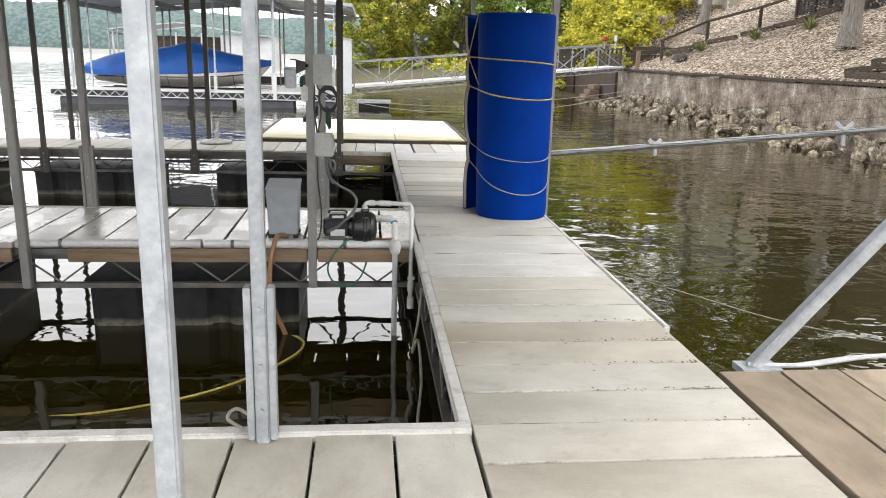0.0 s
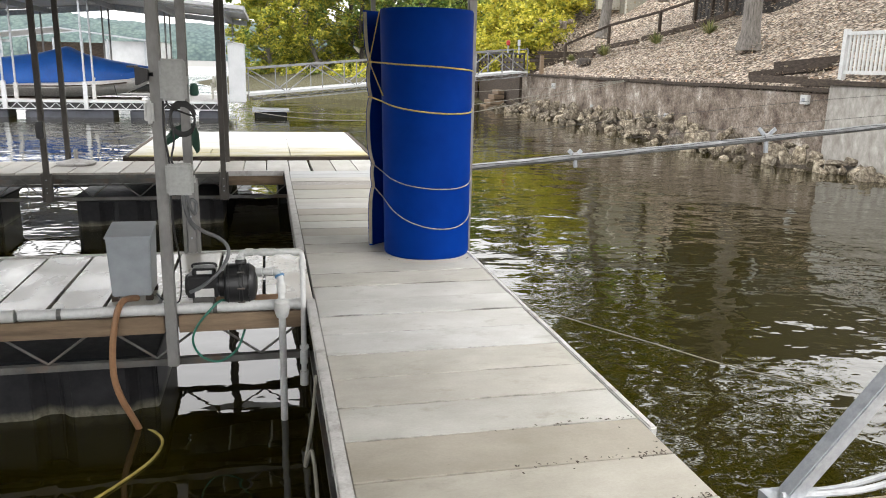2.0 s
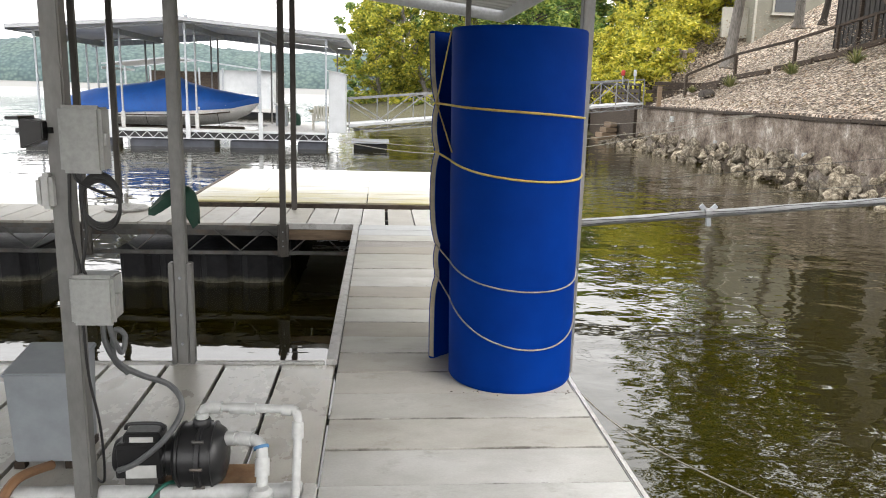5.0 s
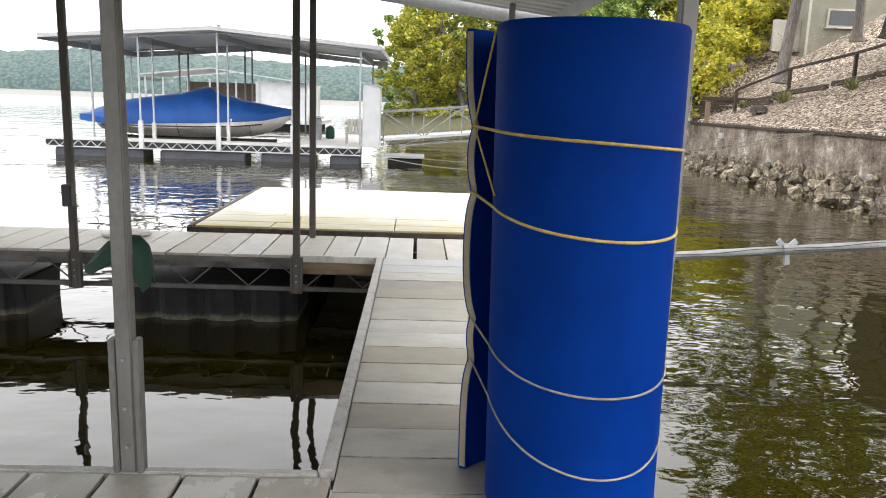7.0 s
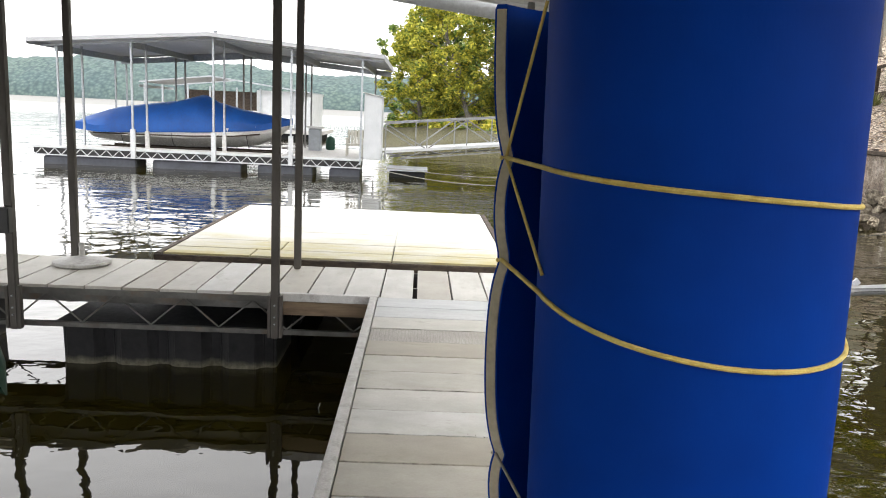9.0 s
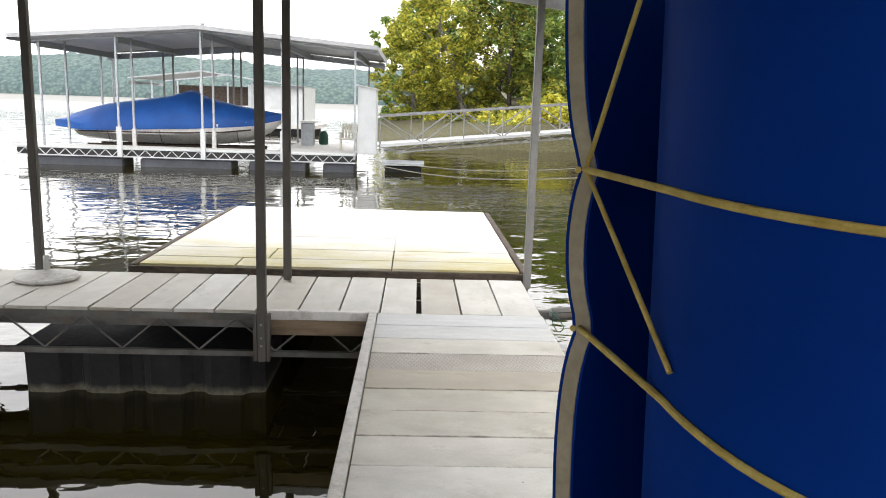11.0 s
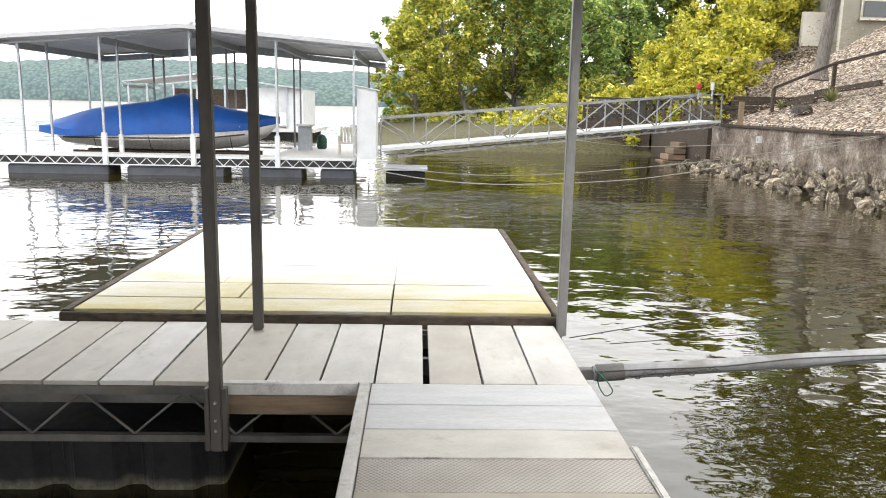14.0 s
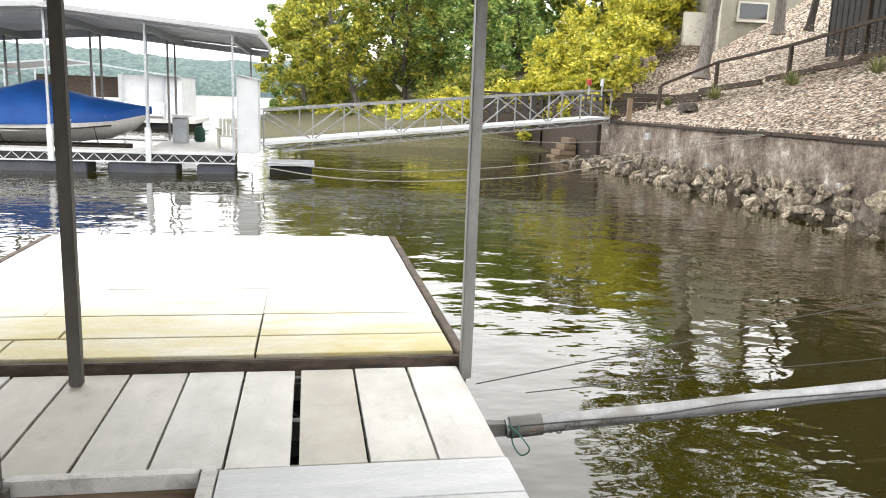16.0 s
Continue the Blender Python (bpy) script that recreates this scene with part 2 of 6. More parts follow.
def slab_material(name="deck_slab", gloss=(0.5, 0.78)):
    """Pale worn concrete deck slab: each slab has its own tone, with stains, pits and dark edges of dirt."""
    m, t, p = nodes_of(name)
    info = t.nodes.new("ShaderNodeObjectInfo")
    shift = t.nodes.new("ShaderNodeMath")
    shift.operation = "MULTIPLY"
    shift.inputs[1].default_value = 53.0
    t.links.new(info.outputs["Random"], shift.inputs[0])
    add = t.nodes.new("ShaderNodeVectorMath")
    t.links.new(coords(t, (1, 1.6, 1)), add.inputs[0])
    t.links.new(shift.outputs[0], add.inputs[1])
    v = add.outputs["Vector"]
    tone = ramp(t, info.outputs["Random"], [(0.0, worn((0.44, 0.40, 0.335))), (0.2, worn((0.60, 0.59, 0.55))), (0.4, worn((0.515, 0.485, 0.42))), (0.6, worn((0.65, 0.645, 0.625))), (0.8, worn((0.53, 0.50, 0.43))), (1.0, worn((0.71, 0.71, 0.705)))])
    cloud_n = tex_noise(t, v, 2.4, 5.0, 0.6)
    col = mix(t, 0.9, tone, ramp(t, cloud_n, [(0.3, (0.74, 0.725, 0.69)), (0.7, (1.16, 1.17, 1.18))]), "MULTIPLY")
    stain = ramp(t, tex_noise(t, v, 4.2, 6.0, 0.72), [(0.56, (0, 0, 0)), (0.72, (0.5, 0.5, 0.5))])
    col = mix(t, stain, col, worn((0.31, 0.28, 0.215)))
    pits = ramp(t, tex_voronoi(t, v, 26.0), [(0.05, (0.55, 0.53, 0.5)), (0.11, (1, 1, 1))])
    gate = ramp(t, tex_noise(t, v, 3.3, 2.0), [(0.58, (0, 0, 0)), (0.66, (1, 1, 1))])
    col = mix(t, gate, col, mix(t, 1.0, col, pits, "MULTIPLY"))
    # black dirt and moss that has gathered along the joints
    sep = t.nodes.new("ShaderNodeSeparateXYZ")
    t.links.new(coords(t), sep.inputs[0])
    side = t.nodes.new("ShaderNodeMath")
    side.operation = "ABSOLUTE"
    t.links.new(sep.outputs["Y"], side.inputs[0])
    rim = t.nodes.new("ShaderNodeMapRange")
    rim.inputs["From Min"].default_value, rim.inputs["From Max"].default_value = 0.115, 0.152
    t.links.new(side.outputs[0], rim.inputs["Value"])
    reach = t.nodes.new("ShaderNodeMath")
    reach.operation = "MULTIPLY"
    t.links.new(rim.outputs[0], reach.inputs[0])
    t.links.new(tex_noise(t, v, 3.4, 6.0, 0.75), reach.inputs[1])
    col = mix(t, ramp(t, reach.outputs[0], [(0.42, (0, 0, 0)), (0.58, (0.8, 0.8, 0.8))]), col, (0.045, 0.036, 0.027))
    fine = tex_noise(t, v, 85.0, 5.0, 0.7)
    col = mix(t, 0.6, col, ramp(t, fine, [(0.25, (0.82,) * 3), (0.75, (1.1,) * 3)]), "MULTIPLY")
    t.links.new(col, p.inputs["Base Color"])
    t.links.new(ramp(t, cloud_n, [(0.3, (gloss[0],) * 3), (0.7, (gloss[1],) * 3)]), p.inputs["Roughness"])
    bump(t, p, fine, 0.22, 0.003)
    return m


def tub_material():
    """Dusty black plastic float with a ragged pale scum line where the water laps."""
    m, t, p = nodes_of("float_tub")
    v = world_coords(t)
    col = ramp(t, tex_noise(t, v, 5.0, 6.0, 0.7), [(0.3, (0.007, 0.007, 0.008)), (0.7, (0.026, 0.026, 0.029))])
    sep = t.nodes.new("ShaderNodeSeparateXYZ")
    t.links.new(v, sep.inputs[0])
    line = t.nodes.new("ShaderNodeMath")
    line.operation = "MULTIPLY_ADD"
    line.inputs[1].default_value = 0.11
    t.links.new(tex_noise(t, world_coords(t, (1, 1, 0.2)), 6.0, 4.0, 0.6), line.inputs[0])
    t.links.new(sep.outputs["Z"], line.inputs[2])
    at = t.nodes.new("ShaderNodeMapRange")
    at.inputs["From Min"].default_value, at.inputs["From Max"].default_value = -0.72, -0.52
    t.links.new(line.outputs[0], at.inputs["Value"])
    scum = ramp(t, tex_noise(t, v, 22.0, 5.0, 0.7), [(0.3, (0.10, 0.09, 0.055)), (0.7, (0.30, 0.285, 0.22))])
    col = mix(t, ramp(t, at.outputs[0], [(0.0, (0.85,) * 3), (0.38, (0.55,) * 3), (0.62, (0.0,) * 3)]), col, scum)
    t.links.new(col, p.inputs["Base Color"])
    p.inputs["Roughness"].default_value = 0.5
    p.inputs["Specular IOR Level"].default_value = 0.3
    return m


def raft_material():
    """Pale raft panels, yellow-green algae spreading from the dock side."""
    m, t, p = nodes_of("raft_panel")
    v = world_coords(t)
    base = ramp(t, tex_noise(t, v, 1.3, 5.0), [(0.3, worn((0.60, 0.59, 0.54))), (0.7, worn((0.74, 0.73, 0.69)))])
    sep = t.nodes.new("ShaderNodeSeparateXYZ")
    t.links.new(v, sep.inputs[0])
    near = t.nodes.new("ShaderNodeMapRange")
    near.inputs["From Min"].default_value, near.inputs["From Max"].default_value = 13.1, 15.2
    near.inputs["To Min"].default_value, near.inputs["To Max"].default_value = 0.34, 0.0
    t.links.new(sep.outputs["Y"], near.inputs["Value"])
    total = t.nodes.new("ShaderNodeMath")
    t.links.new(near.outputs[0], total.inputs[0])
    t.links.new(tex_noise(t, world_coords(t, (0.55, 1.3, 1)), 1.6, 6.0, 0.65), total.inputs[1])
    col = mix(t, ramp(t, total.outputs[0], [(0.60, (0,) * 3), (0.92, (0.85,) * 3)]), base, worn((0.50, 0.42, 0.12)))
    col = mix(t, 0.7, col, ramp(t, tex_noise(t, v, 40.0, 5.0, 0.7), [(0.25, (0.8,) * 3), (0.75, (1.08,) * 3)]), "MULTIPLY")
    t.links.new(col, p.inputs["Base Color"])
    p.inputs["Roughness"].default_value = 0.7
    return m


def tread_material():
    """Composite tread plank with a fine raised diamond mesh."""
    m, t, p = nodes_of("tread_plank")
    tone = ramp(t, tex_noise(t, coords(t), 3.0, 5.0), [(0.3, worn((0.44, 0.41, 0.375))), (0.7, worn((0.58, 0.555, 0.52)))])
    turn = t.nodes.new("ShaderNodeMapping")
    turn.inputs["Rotation"].default_value = (0, 0, radians(45))
    t.links.new(coords(t), turn.inputs["Vector"])
    mesh = t.nodes.new("ShaderNodeTexBrick")
    mesh.offset = 0.0
    mesh.inputs["Scale"].default_value = 1.0
    mesh.inputs["Brick Width"].default_value = mesh.inputs["Row Height"].default_value = 0.018
    mesh.inputs["Mortar Size"].default_value = 0.0028
    mesh.inputs["Mortar Smooth"].default_value = 0.4
    t.links.new(turn.outputs[0], mesh.inputs["Vector"])
    col = mix(t, mesh.outputs["Fac"], mix(t, 1.0, tone, (0.62, 0.6, 0.58), "MULTIPLY"), tone)
    t.links.new(col, p.inputs["Base Color"])
    p.inputs["Roughness"].default_value = 0.7
    bump(t, p, mesh.outputs["Fac"], 0.5, 0.004)
    return m


def rock_material():
    m, t, p = nodes_of("limestone_rock")
    info = t.nodes.new("ShaderNodeObjectInfo")
    v = coords(t)
    n = tex_noise(t, v, 3.0, 7.0, 0.7)
    col = ramp(t, n, [(0.34, (0.035, 0.028, 0.021)), (0.49, (0.185, 0.158, 0.122)), (0.66, (0.47, 0.435, 0.36))])
    col = mix(t, 1.0, col, ramp(t, info.outputs["Random"], [(0.0, (0.55, 0.53, 0.5)), (1.0, (1.3, 1.25, 1.15))]), "MULTIPLY")
    t.links.new(col, p.inputs["Base Color"])
    p.inputs["Roughness"].default_value = 0.9
    bump(t, p, n, 0.7, 0.03)
    return m


M_PLANK = slab_material()
M_PLANK_WET = slab_material("wet_deck_slab", (0.14, 0.42))
M_TREAD = tread_material()
M_PLANK_PALE = surface("pale_plank", (0.52, 0.54, 0.56), (0.62, 0.64, 0.66), 2.5, 0.6, 0, (1, 5, 1), (0.42, 0.42, 0.42), 0.4, 0.2, 0.06, 30)
M_PLANK_BROWN = surface("brown_plank", (0.26, 0.205, 0.145), (0.40, 0.325, 0.24), 3.5, 0.85, 0, (1, 2, 1), (0.17, 0.14, 0.10), 0.6, 0.6, 0.15, 90)
M_RAFT = raft_material()
M_TRIM = surface("white_painted_wood", (0.60, 0.585, 0.56), (0.76, 0.75, 0.73), 3.0, 0.75, 0, (4, 4, 4), (0.25, 0.22, 0.19), 0.6, 0.4, 0, 25)
M_WOOD = surface("raw_timber", (0.20, 0.14, 0.09), (0.36, 0.26, 0.17), 3.0, 0.85, 0, (1, 9, 9), (0.12, 0.09, 0.06), 0.5, 0.5, 0.2, 25)
M_OLDWOOD = surface("old_dark_timber", (0.032, 0.023, 0.017), (0.115, 0.086, 0.064), 3.0, 0.95, 0, (3, 3, 8), None, 0, 0.6, 0.25, 20)
M_GALV = surface("galvanized_steel", (0.42, 0.45, 0.48), (0.58, 0.61, 0.65), 14.0, 0.5, 0.55, (1, 1, 1), (0.72, 0.75, 0.78), 0.6, 0.1, 0, 45)
M_POST = surface("grey_steel_post", (0.26, 0.255, 0.245), (0.37, 0.365, 0.355), 5.0, 0.55, 0.35, (1, 1, 0.4), (0.16, 0.13, 0.11), 0.4, 0.12, 0, 50)
M_POST_DARK = surface("weathered_dark_post", (0.085, 0.076, 0.066), (0.155, 0.142, 0.128), 5.0, 0.65, 0.2, (1, 1, 0.4), (0.07, 0.045, 0.03), 0.5, 0.15, 0, 50)
M_BOOM = surface("dull_galvanized_pipe", (0.26, 0.265, 0.27), (0.40, 0.405, 0.41), 5.0, 0.6, 0.3, (1, 1, 1), (0.16, 0.13, 0.10), 0.5, 0.15, 0, 40)
M_TRUSS = surface("truss_steel", (0.11, 0.108, 0.10), (0.22, 0.215, 0.205), 6.0, 0.6, 0.4, (1, 1, 1), (0.2, 0.12, 0.07), 0.6, 0.15, 0, 40)
M_WHITE_METAL = surface("white_metal", (0.62, 0.64, 0.66), (0.76, 0.78, 0.80), 2.0, 0.5, 0.1, (1, 1, 1), None, 0, 0.05, 0, 30)
M_ROOF = surface("roof_sheet", (0.60, 0.61, 0.62), (0.72, 0.73, 0.74), 1.5, 0.45, 0.3, (1, 1, 1), None, 0, 0.05, 0, 20)
M_SOFFIT = surface("ribbed_soffit", (0.74, 0.75, 0.77), (0.84, 0.85, 0.87), 1.5, 0.5, 0.0, (1, 1, 1), None, 0, 0.05, 0, 20)
M_FASCIA = surface("grey_white_fascia", (0.44, 0.45, 0.47), (0.52, 0.53, 0.55), 2.0, 0.5, 0.1, (1, 1, 1), None, 0, 0.05, 0, 30)
M_FLOAT = surface("black_float", (0.010, 0.011, 0.013), (0.022, 0.024, 0.028), 2.0, 0.6, 0, (1, 1, 1), (0.05, 0.05, 0.04), 0.5, 0.2, 0, 20)
M_FLOAT.node_tree.nodes["Principled BSDF"].inputs["Specular IOR Level"].default_value = 0.15
M_TUB = tub_material()
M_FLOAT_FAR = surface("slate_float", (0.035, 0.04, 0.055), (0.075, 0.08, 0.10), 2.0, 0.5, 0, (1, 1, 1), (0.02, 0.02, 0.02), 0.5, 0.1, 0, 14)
M_PVC = surface("white_pvc", (0.66, 0.67, 0.66), (0.78, 0.79, 0.78), 4.0, 0.35, 0, (1, 1, 1), (0.45, 0.43, 0.39), 0.35, 0.04, 0, 30)
M_BOX = surface("grey_painted_steel", (0.36, 0.39, 0.42), (0.42, 0.45, 0.48), 1.2, 0.4, 0, (1, 1, 1), (0.30, 0.31, 0.31), 0.3, 0.03, 0, 9)
M_JBOX = surface("grey_plastic", (0.42, 0.43, 0.41), (0.52, 0.53, 0.51), 3.0, 0.5, 0, (1, 1, 1), None, 0, 0.05, 0, 50)
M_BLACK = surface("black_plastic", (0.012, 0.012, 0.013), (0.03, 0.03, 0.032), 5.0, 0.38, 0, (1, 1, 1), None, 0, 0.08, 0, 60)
M_LABEL = plain("paper_label", (0.7, 0.7, 0.68), 0.6)
M_BLUE = foam_material()
M_CORE = surface("foam_core", (0.36, 0.31, 0.21), (0.52, 0.46, 0.34), 6.0, 0.9, 0, (1, 1, 1), None, 0, 0.3, 0, 60)
M_CORD = surface("yellow_cord", (0.50, 0.36, 0.07), (0.70, 0.56, 0.17), 30.0, 0.8, 0, (1, 1, 1), None, 0, 0.5, 0, 200)
M_ROPE = surface("old_rope", (0.26, 0.24, 0.20), (0.42, 0.40, 0.34), 20.0, 0.9, 0, (1, 1, 1), None, 0, 0.5, 0, 150)
M_HOSE = surface("orange_hose", (0.30, 0.15, 0.07), (0.45, 0.25, 0.13), 4.0, 0.6, 0, (1, 1, 1), (0.2, 0.14, 0.09), 0.5, 0.1, 0, 40)
M_GREEN = surface("green_canvas", (0.005, 0.045, 0.025), (0.012, 0.085, 0.05), 6.0, 0.7, 0, (1, 1, 1), None, 0, 0.3, 0, 60)
M_CABLE = plain("black_cable", (0.02, 0.02, 0.02), 0.5)
M_COVER = surface("blue_boat_cover", (0.002, 0.075, 0.34), (0.004, 0.12, 0.50), 1.2, 0.65, 0, (1, 1, 1), None, 0, 0.3, 0, 12)
M_HULL = surface("boat_hull", (0.82, 0.81, 0.77), (0.92, 0.91, 0.87), 1.0, 0.25, 0, (1, 1, 1), None, 0, 0.0, 0, 20)
M_WALL = wall_material()
M_WALL_PALE = surface("pale_stucco", (0.34, 0.32, 0.285), (0.56, 0.535, 0.49), 7.0, 0.95, 0, (1, 1, 0.6), (0.24, 0.21, 0.18), 0.6, 0.9, 0, 22)
M_GROUND = ground_material()
M_HILL = hill_material()
M_WATER = water_material()
M_ROCK = rock_material()
M_BARK = bark_material("grey_bark", (0.13, 0.115, 0.10), (0.34, 0.31, 0.28))
M_BARK_DARK = bark_material("dark_bark", (0.035, 0.03, 0.025), (0.12, 0.10, 0.085))
M_LEAF = leaf_material("green_leaves", (0.06, 0.11, 0.016), (0.22, 0.27, 0.028), (0.56, 0.47, 0.05))
M_LEAF_DARK = leaf_material("dark_leaves", (0.06, 0.14, 0.035), (0.22, 0.35, 0.07), (0.55, 0.58, 0.12))
M_LEAF_YELLOW = leaf_material("yellow_leaves", (0.11, 0.17, 0.02), (0.44, 0.46, 0.05), (0.86, 0.76, 0.10))
M_BUSH = leaf_material("bush_leaves", (0.17, 0.22, 0.02), (0.60, 0.57, 0.05), (0.92, 0.80, 0.12))
M_YUCCA = leaf_material("yucca_leaves", (0.13, 0.17, 0.06), (0.26, 0.28, 0.10), (0.42, 0.38, 0.18))
M_DEADLEAF = leaf_material("fallen_leaves", (0.22, 0.14, 0.08), (0.40, 0.32, 0.23), (0.58, 0.53, 0.45))
M_HOUSE = surface("dark_stained_boards", (0.035, 0.032, 0.03), (0.075, 0.068, 0.062), 2.0, 0.85, 0, (6, 6, 1), None, 0, 0.3, 0, 25)
M_PLASTER = surface("white_plaster", (0.55, 0.53, 0.46), (0.68, 0.66, 0.58), 1.0, 0.8, 0, (1, 1, 1), None, 0, 0.1, 0, 20)
M_COTTAGE = surface("weathered_plaster", (0.26, 0.25, 0.20), (0.36, 0.345, 0.28), 1.0, 0.85, 0, (1, 1, 1), None, 0, 0.1, 0, 20)
M_GLASS = plain("dark_window_glass", (0.03, 0.035, 0.04), 0.05)
M_RED = plain("red_paint", (0.5, 0.03, 0.02), 0.5)


# ---- mesh helpers ----
class Build:
    """Collects vertices and faces in world metres."""

    def __init__(self):
        self.v, self.f = [], []

    def add(self, verts, faces):
        k = len(self.v)
        self.v += [tuple(p) for p in verts]
        self.f += [tuple(i + k for i in f) for f in faces]
        return self

    def box(self, x0, x1, y0, y1, z0, z1, m=None):
        p = [Vector((x, y, z)) for z in (z0, z1) for y in (y0, y1) for x in (x0, x1)]
        if m is not None:
            p = [m @ q for q in p]
        return self.add(p, [(0, 2, 3, 1), (4, 5, 7, 6), (0, 1, 5, 4), (2, 6, 7, 3), (0, 4, 6, 2), (1, 3, 7, 5)])

    def chamfer_box(self, x0, x1, y0, y1, z0, z1, c, m=None):
        """A box whose vertical and top edges are cut by c."""
        rings = []
        for z, k in ((z0, c * 0.6), (z1 - c, c * 0.6), (z1, c * 1.6)):
            q = c * 0.6
            rings.append([(x0 + k, y0 + k + q, z), (x0 + k + q, y0 + k, z), (x1 - k - q, y0 + k, z), (x1 - k, y0 + k + q, z),
                          (x1 - k, y1 - k - q, z), (x1 - k - q, y1 - k, z), (x0 + k + q, y1 - k, z), (x0 + k, y1 - k - q, z)])
        return self.loft(rings, True, m)

    def loft(self, rings, caps=True, m=None, closed=True):
        n = len(rings[0])
        verts = [Vector(p) for r in rings for p in r]
        if m is not None:
            verts = [m @ p for p in verts]
        faces = []
        for i in range(len(rings) - 1):
            for j in range(n if closed else n - 1):
                a, b = i * n + j, i * n + (j + 1) % n
                faces.append((a, b, b + n, a + n))
        if caps:
            faces.append(tuple(reversed(range(n))))
            faces.append(tuple((len(rings) - 1) * n + j for j in range(n)))
        return self.add(verts, faces)

    def tube(self, pts, r, n=8, caps=True, squash=1.0):
        """A round bar along pts; r is one radius or one for each point."""
        pts = [Vector(p) for p in pts]
        rr = r if isinstance(r, (list, tuple)) else [r] * len(pts)
        rings, up = [], None
        for i, p in enumerate(pts):
            d = (pts[min(i + 1, len(pts) - 1)] - pts[max(i - 1, 0)]).normalized()
            if up is None or abs(d.dot(up)) > 0.98:
                up = Vector((0, 0, 1)) if abs(d.z) < 0.9 else Vector((1, 0, 0))
            s = d.cross(up).normalized()
            up = s.cross(d).normalized()
            rings.append([p + rr[i] * (math.cos(a) * s + squash * math.sin(a) * up) for a in (2 * math.pi * k / n for k in range(n))])
        return self.loft(rings, caps)

    def bar(self, a, b, w, h=None, up=(0, 0, 1)):
        """A square bar from a to b."""
        a, b = Vector(a), Vector(b)
        d = (b - a).normalized()
        u = Vector(up)
        if abs(d.dot(u)) > 0.98:
            u = Vector((0, 1, 0))
        s = d.cross(u).normalized()
        u = s.cross(d).normalized()
        h = w if h is None else h
        ring = lambda p: [p + s * x * w / 2 + u * z * h / 2 for x, z in ((-1, -1), (1, -1), (1, 1), (-1, 1))]
        return self.loft([ring(a), ring(b)])

    def lathe(self, prof, center, n=24, axis="Z"):
        rings = []
        for r, h in prof:
            ring = []
            for k in range(n):
                a = 2 * math.pi * k / n
                p = {"Z": (r * math.cos(a), r * math.sin(a), h), "X": (h, r * math.cos(a), r * math.sin(a)),
                     "Y": (r * math.sin(a), h, r * math.cos(a))}[axis]
                ring.append(Vector(center) + Vector(p))
            rings.append(ring)
        return self.loft(rings)

    def mesh(self, name, origin=(0, 0, 0), smooth=False, bevel=0.0):
        me = bpy.data.meshes.new(name)
        o = Vector(origin)
        me.from_pydata([Vector(p) - o for p in self.v], [], self.f)
        bm = bmesh.new()
        bm.from_mesh(me)
        bmesh.ops.recalc_face_normals(bm, faces=bm.faces)
        if bevel:
            es = [e for e in bm.edges if len(e.link_faces) == 2 and e.calc_face_angle() > 0.6]
            bmesh.ops.bevel(bm, geom=es, offset=bevel, segments=2, affect="EDGES", clamp_overlap=True)
        bm.to_mesh(me)
        bm.free()
        if smooth:
            me.polygons.foreach_set("use_smooth", [True] * len(me.polygons))
            me.set_sharp_from_angle(angle=radians(40))
        me.update()
        return me


def thing(name, at, label, category, group="", kind=""):
    ob = new(name)
    ob.location = at
    ob.empty_display_size = 0.1
    return tagged(ob, label, category, group, kind)


def whole(ob):
    p = Vector((0, 0, 0))
    while ob is not None:
        p += ob.location
        ob = ob.parent
    return p


def part(name, b, material, parent, label="", smooth=False, bevel=0.0):
    """One mesh under a thing or under a part; b is in world metres."""
    ob = new(name, b.mesh(name, whole(parent), smooth, bevel))
    ob.data.materials.append(material)
    ob.parent = parent
    return tagged(ob, label)


def solid(name, b, material, at, label, category, group="", kind="", smooth=False, bevel=0.0):
    """A thing that is one mesh."""
    ob = new(name, b.mesh(name, at, smooth, bevel))
    ob.location = at
    ob.data.materials.append(material)
    return tagged(ob, label, category, group, kind)


def bez(pts, n=8):
    """A smooth line through pts (Catmull-Rom)."""
    p = [Vector(q) for q in pts]
    p = [2 * p[0] - p[1]] + p + [2 * p[-1] - p[-2]]
    out = []
    for i in range(1, len(p) - 2):
        for k in range(n):
            t = k / n
            out.append(0.5 * (2 * p[i] + (p[i + 1] - p[i - 1]) * t + (2 * p[i - 1] - 5 * p[i] + 4 * p[i + 1] - p[i + 2]) * t * t
                              + (3 * p[i] - p[i - 1] - 3 * p[i + 1] + p[i + 2]) * t ** 3))
    return out + [p[-2]]

# ---- water, ground, distance ----
WATER = -0.72
WALL_X = 12.9


def shore_x(y):
    """Where the bank meets the water behind the retaining wall's far end."""
    pts = [(-60, 12.9), (38.3, 12.9), (47.0, 12.6), (47.6, 12.2), (48.8, 9.6), (50.2, 7.1), (52, 6.7), (61, 6.4), (65, 5.8), (69, 3.6), (73, 1.2), (80, -1.2), (90, 1.0), (120, 8.0), (400, 60.0)]
    for (a, xa), (b, xb) in zip(pts, pts[1:]):
        if y <= b:
            return xa + (xb - xa) * max(0.0, (y - a) / (b - a))
    return pts[-1][1]


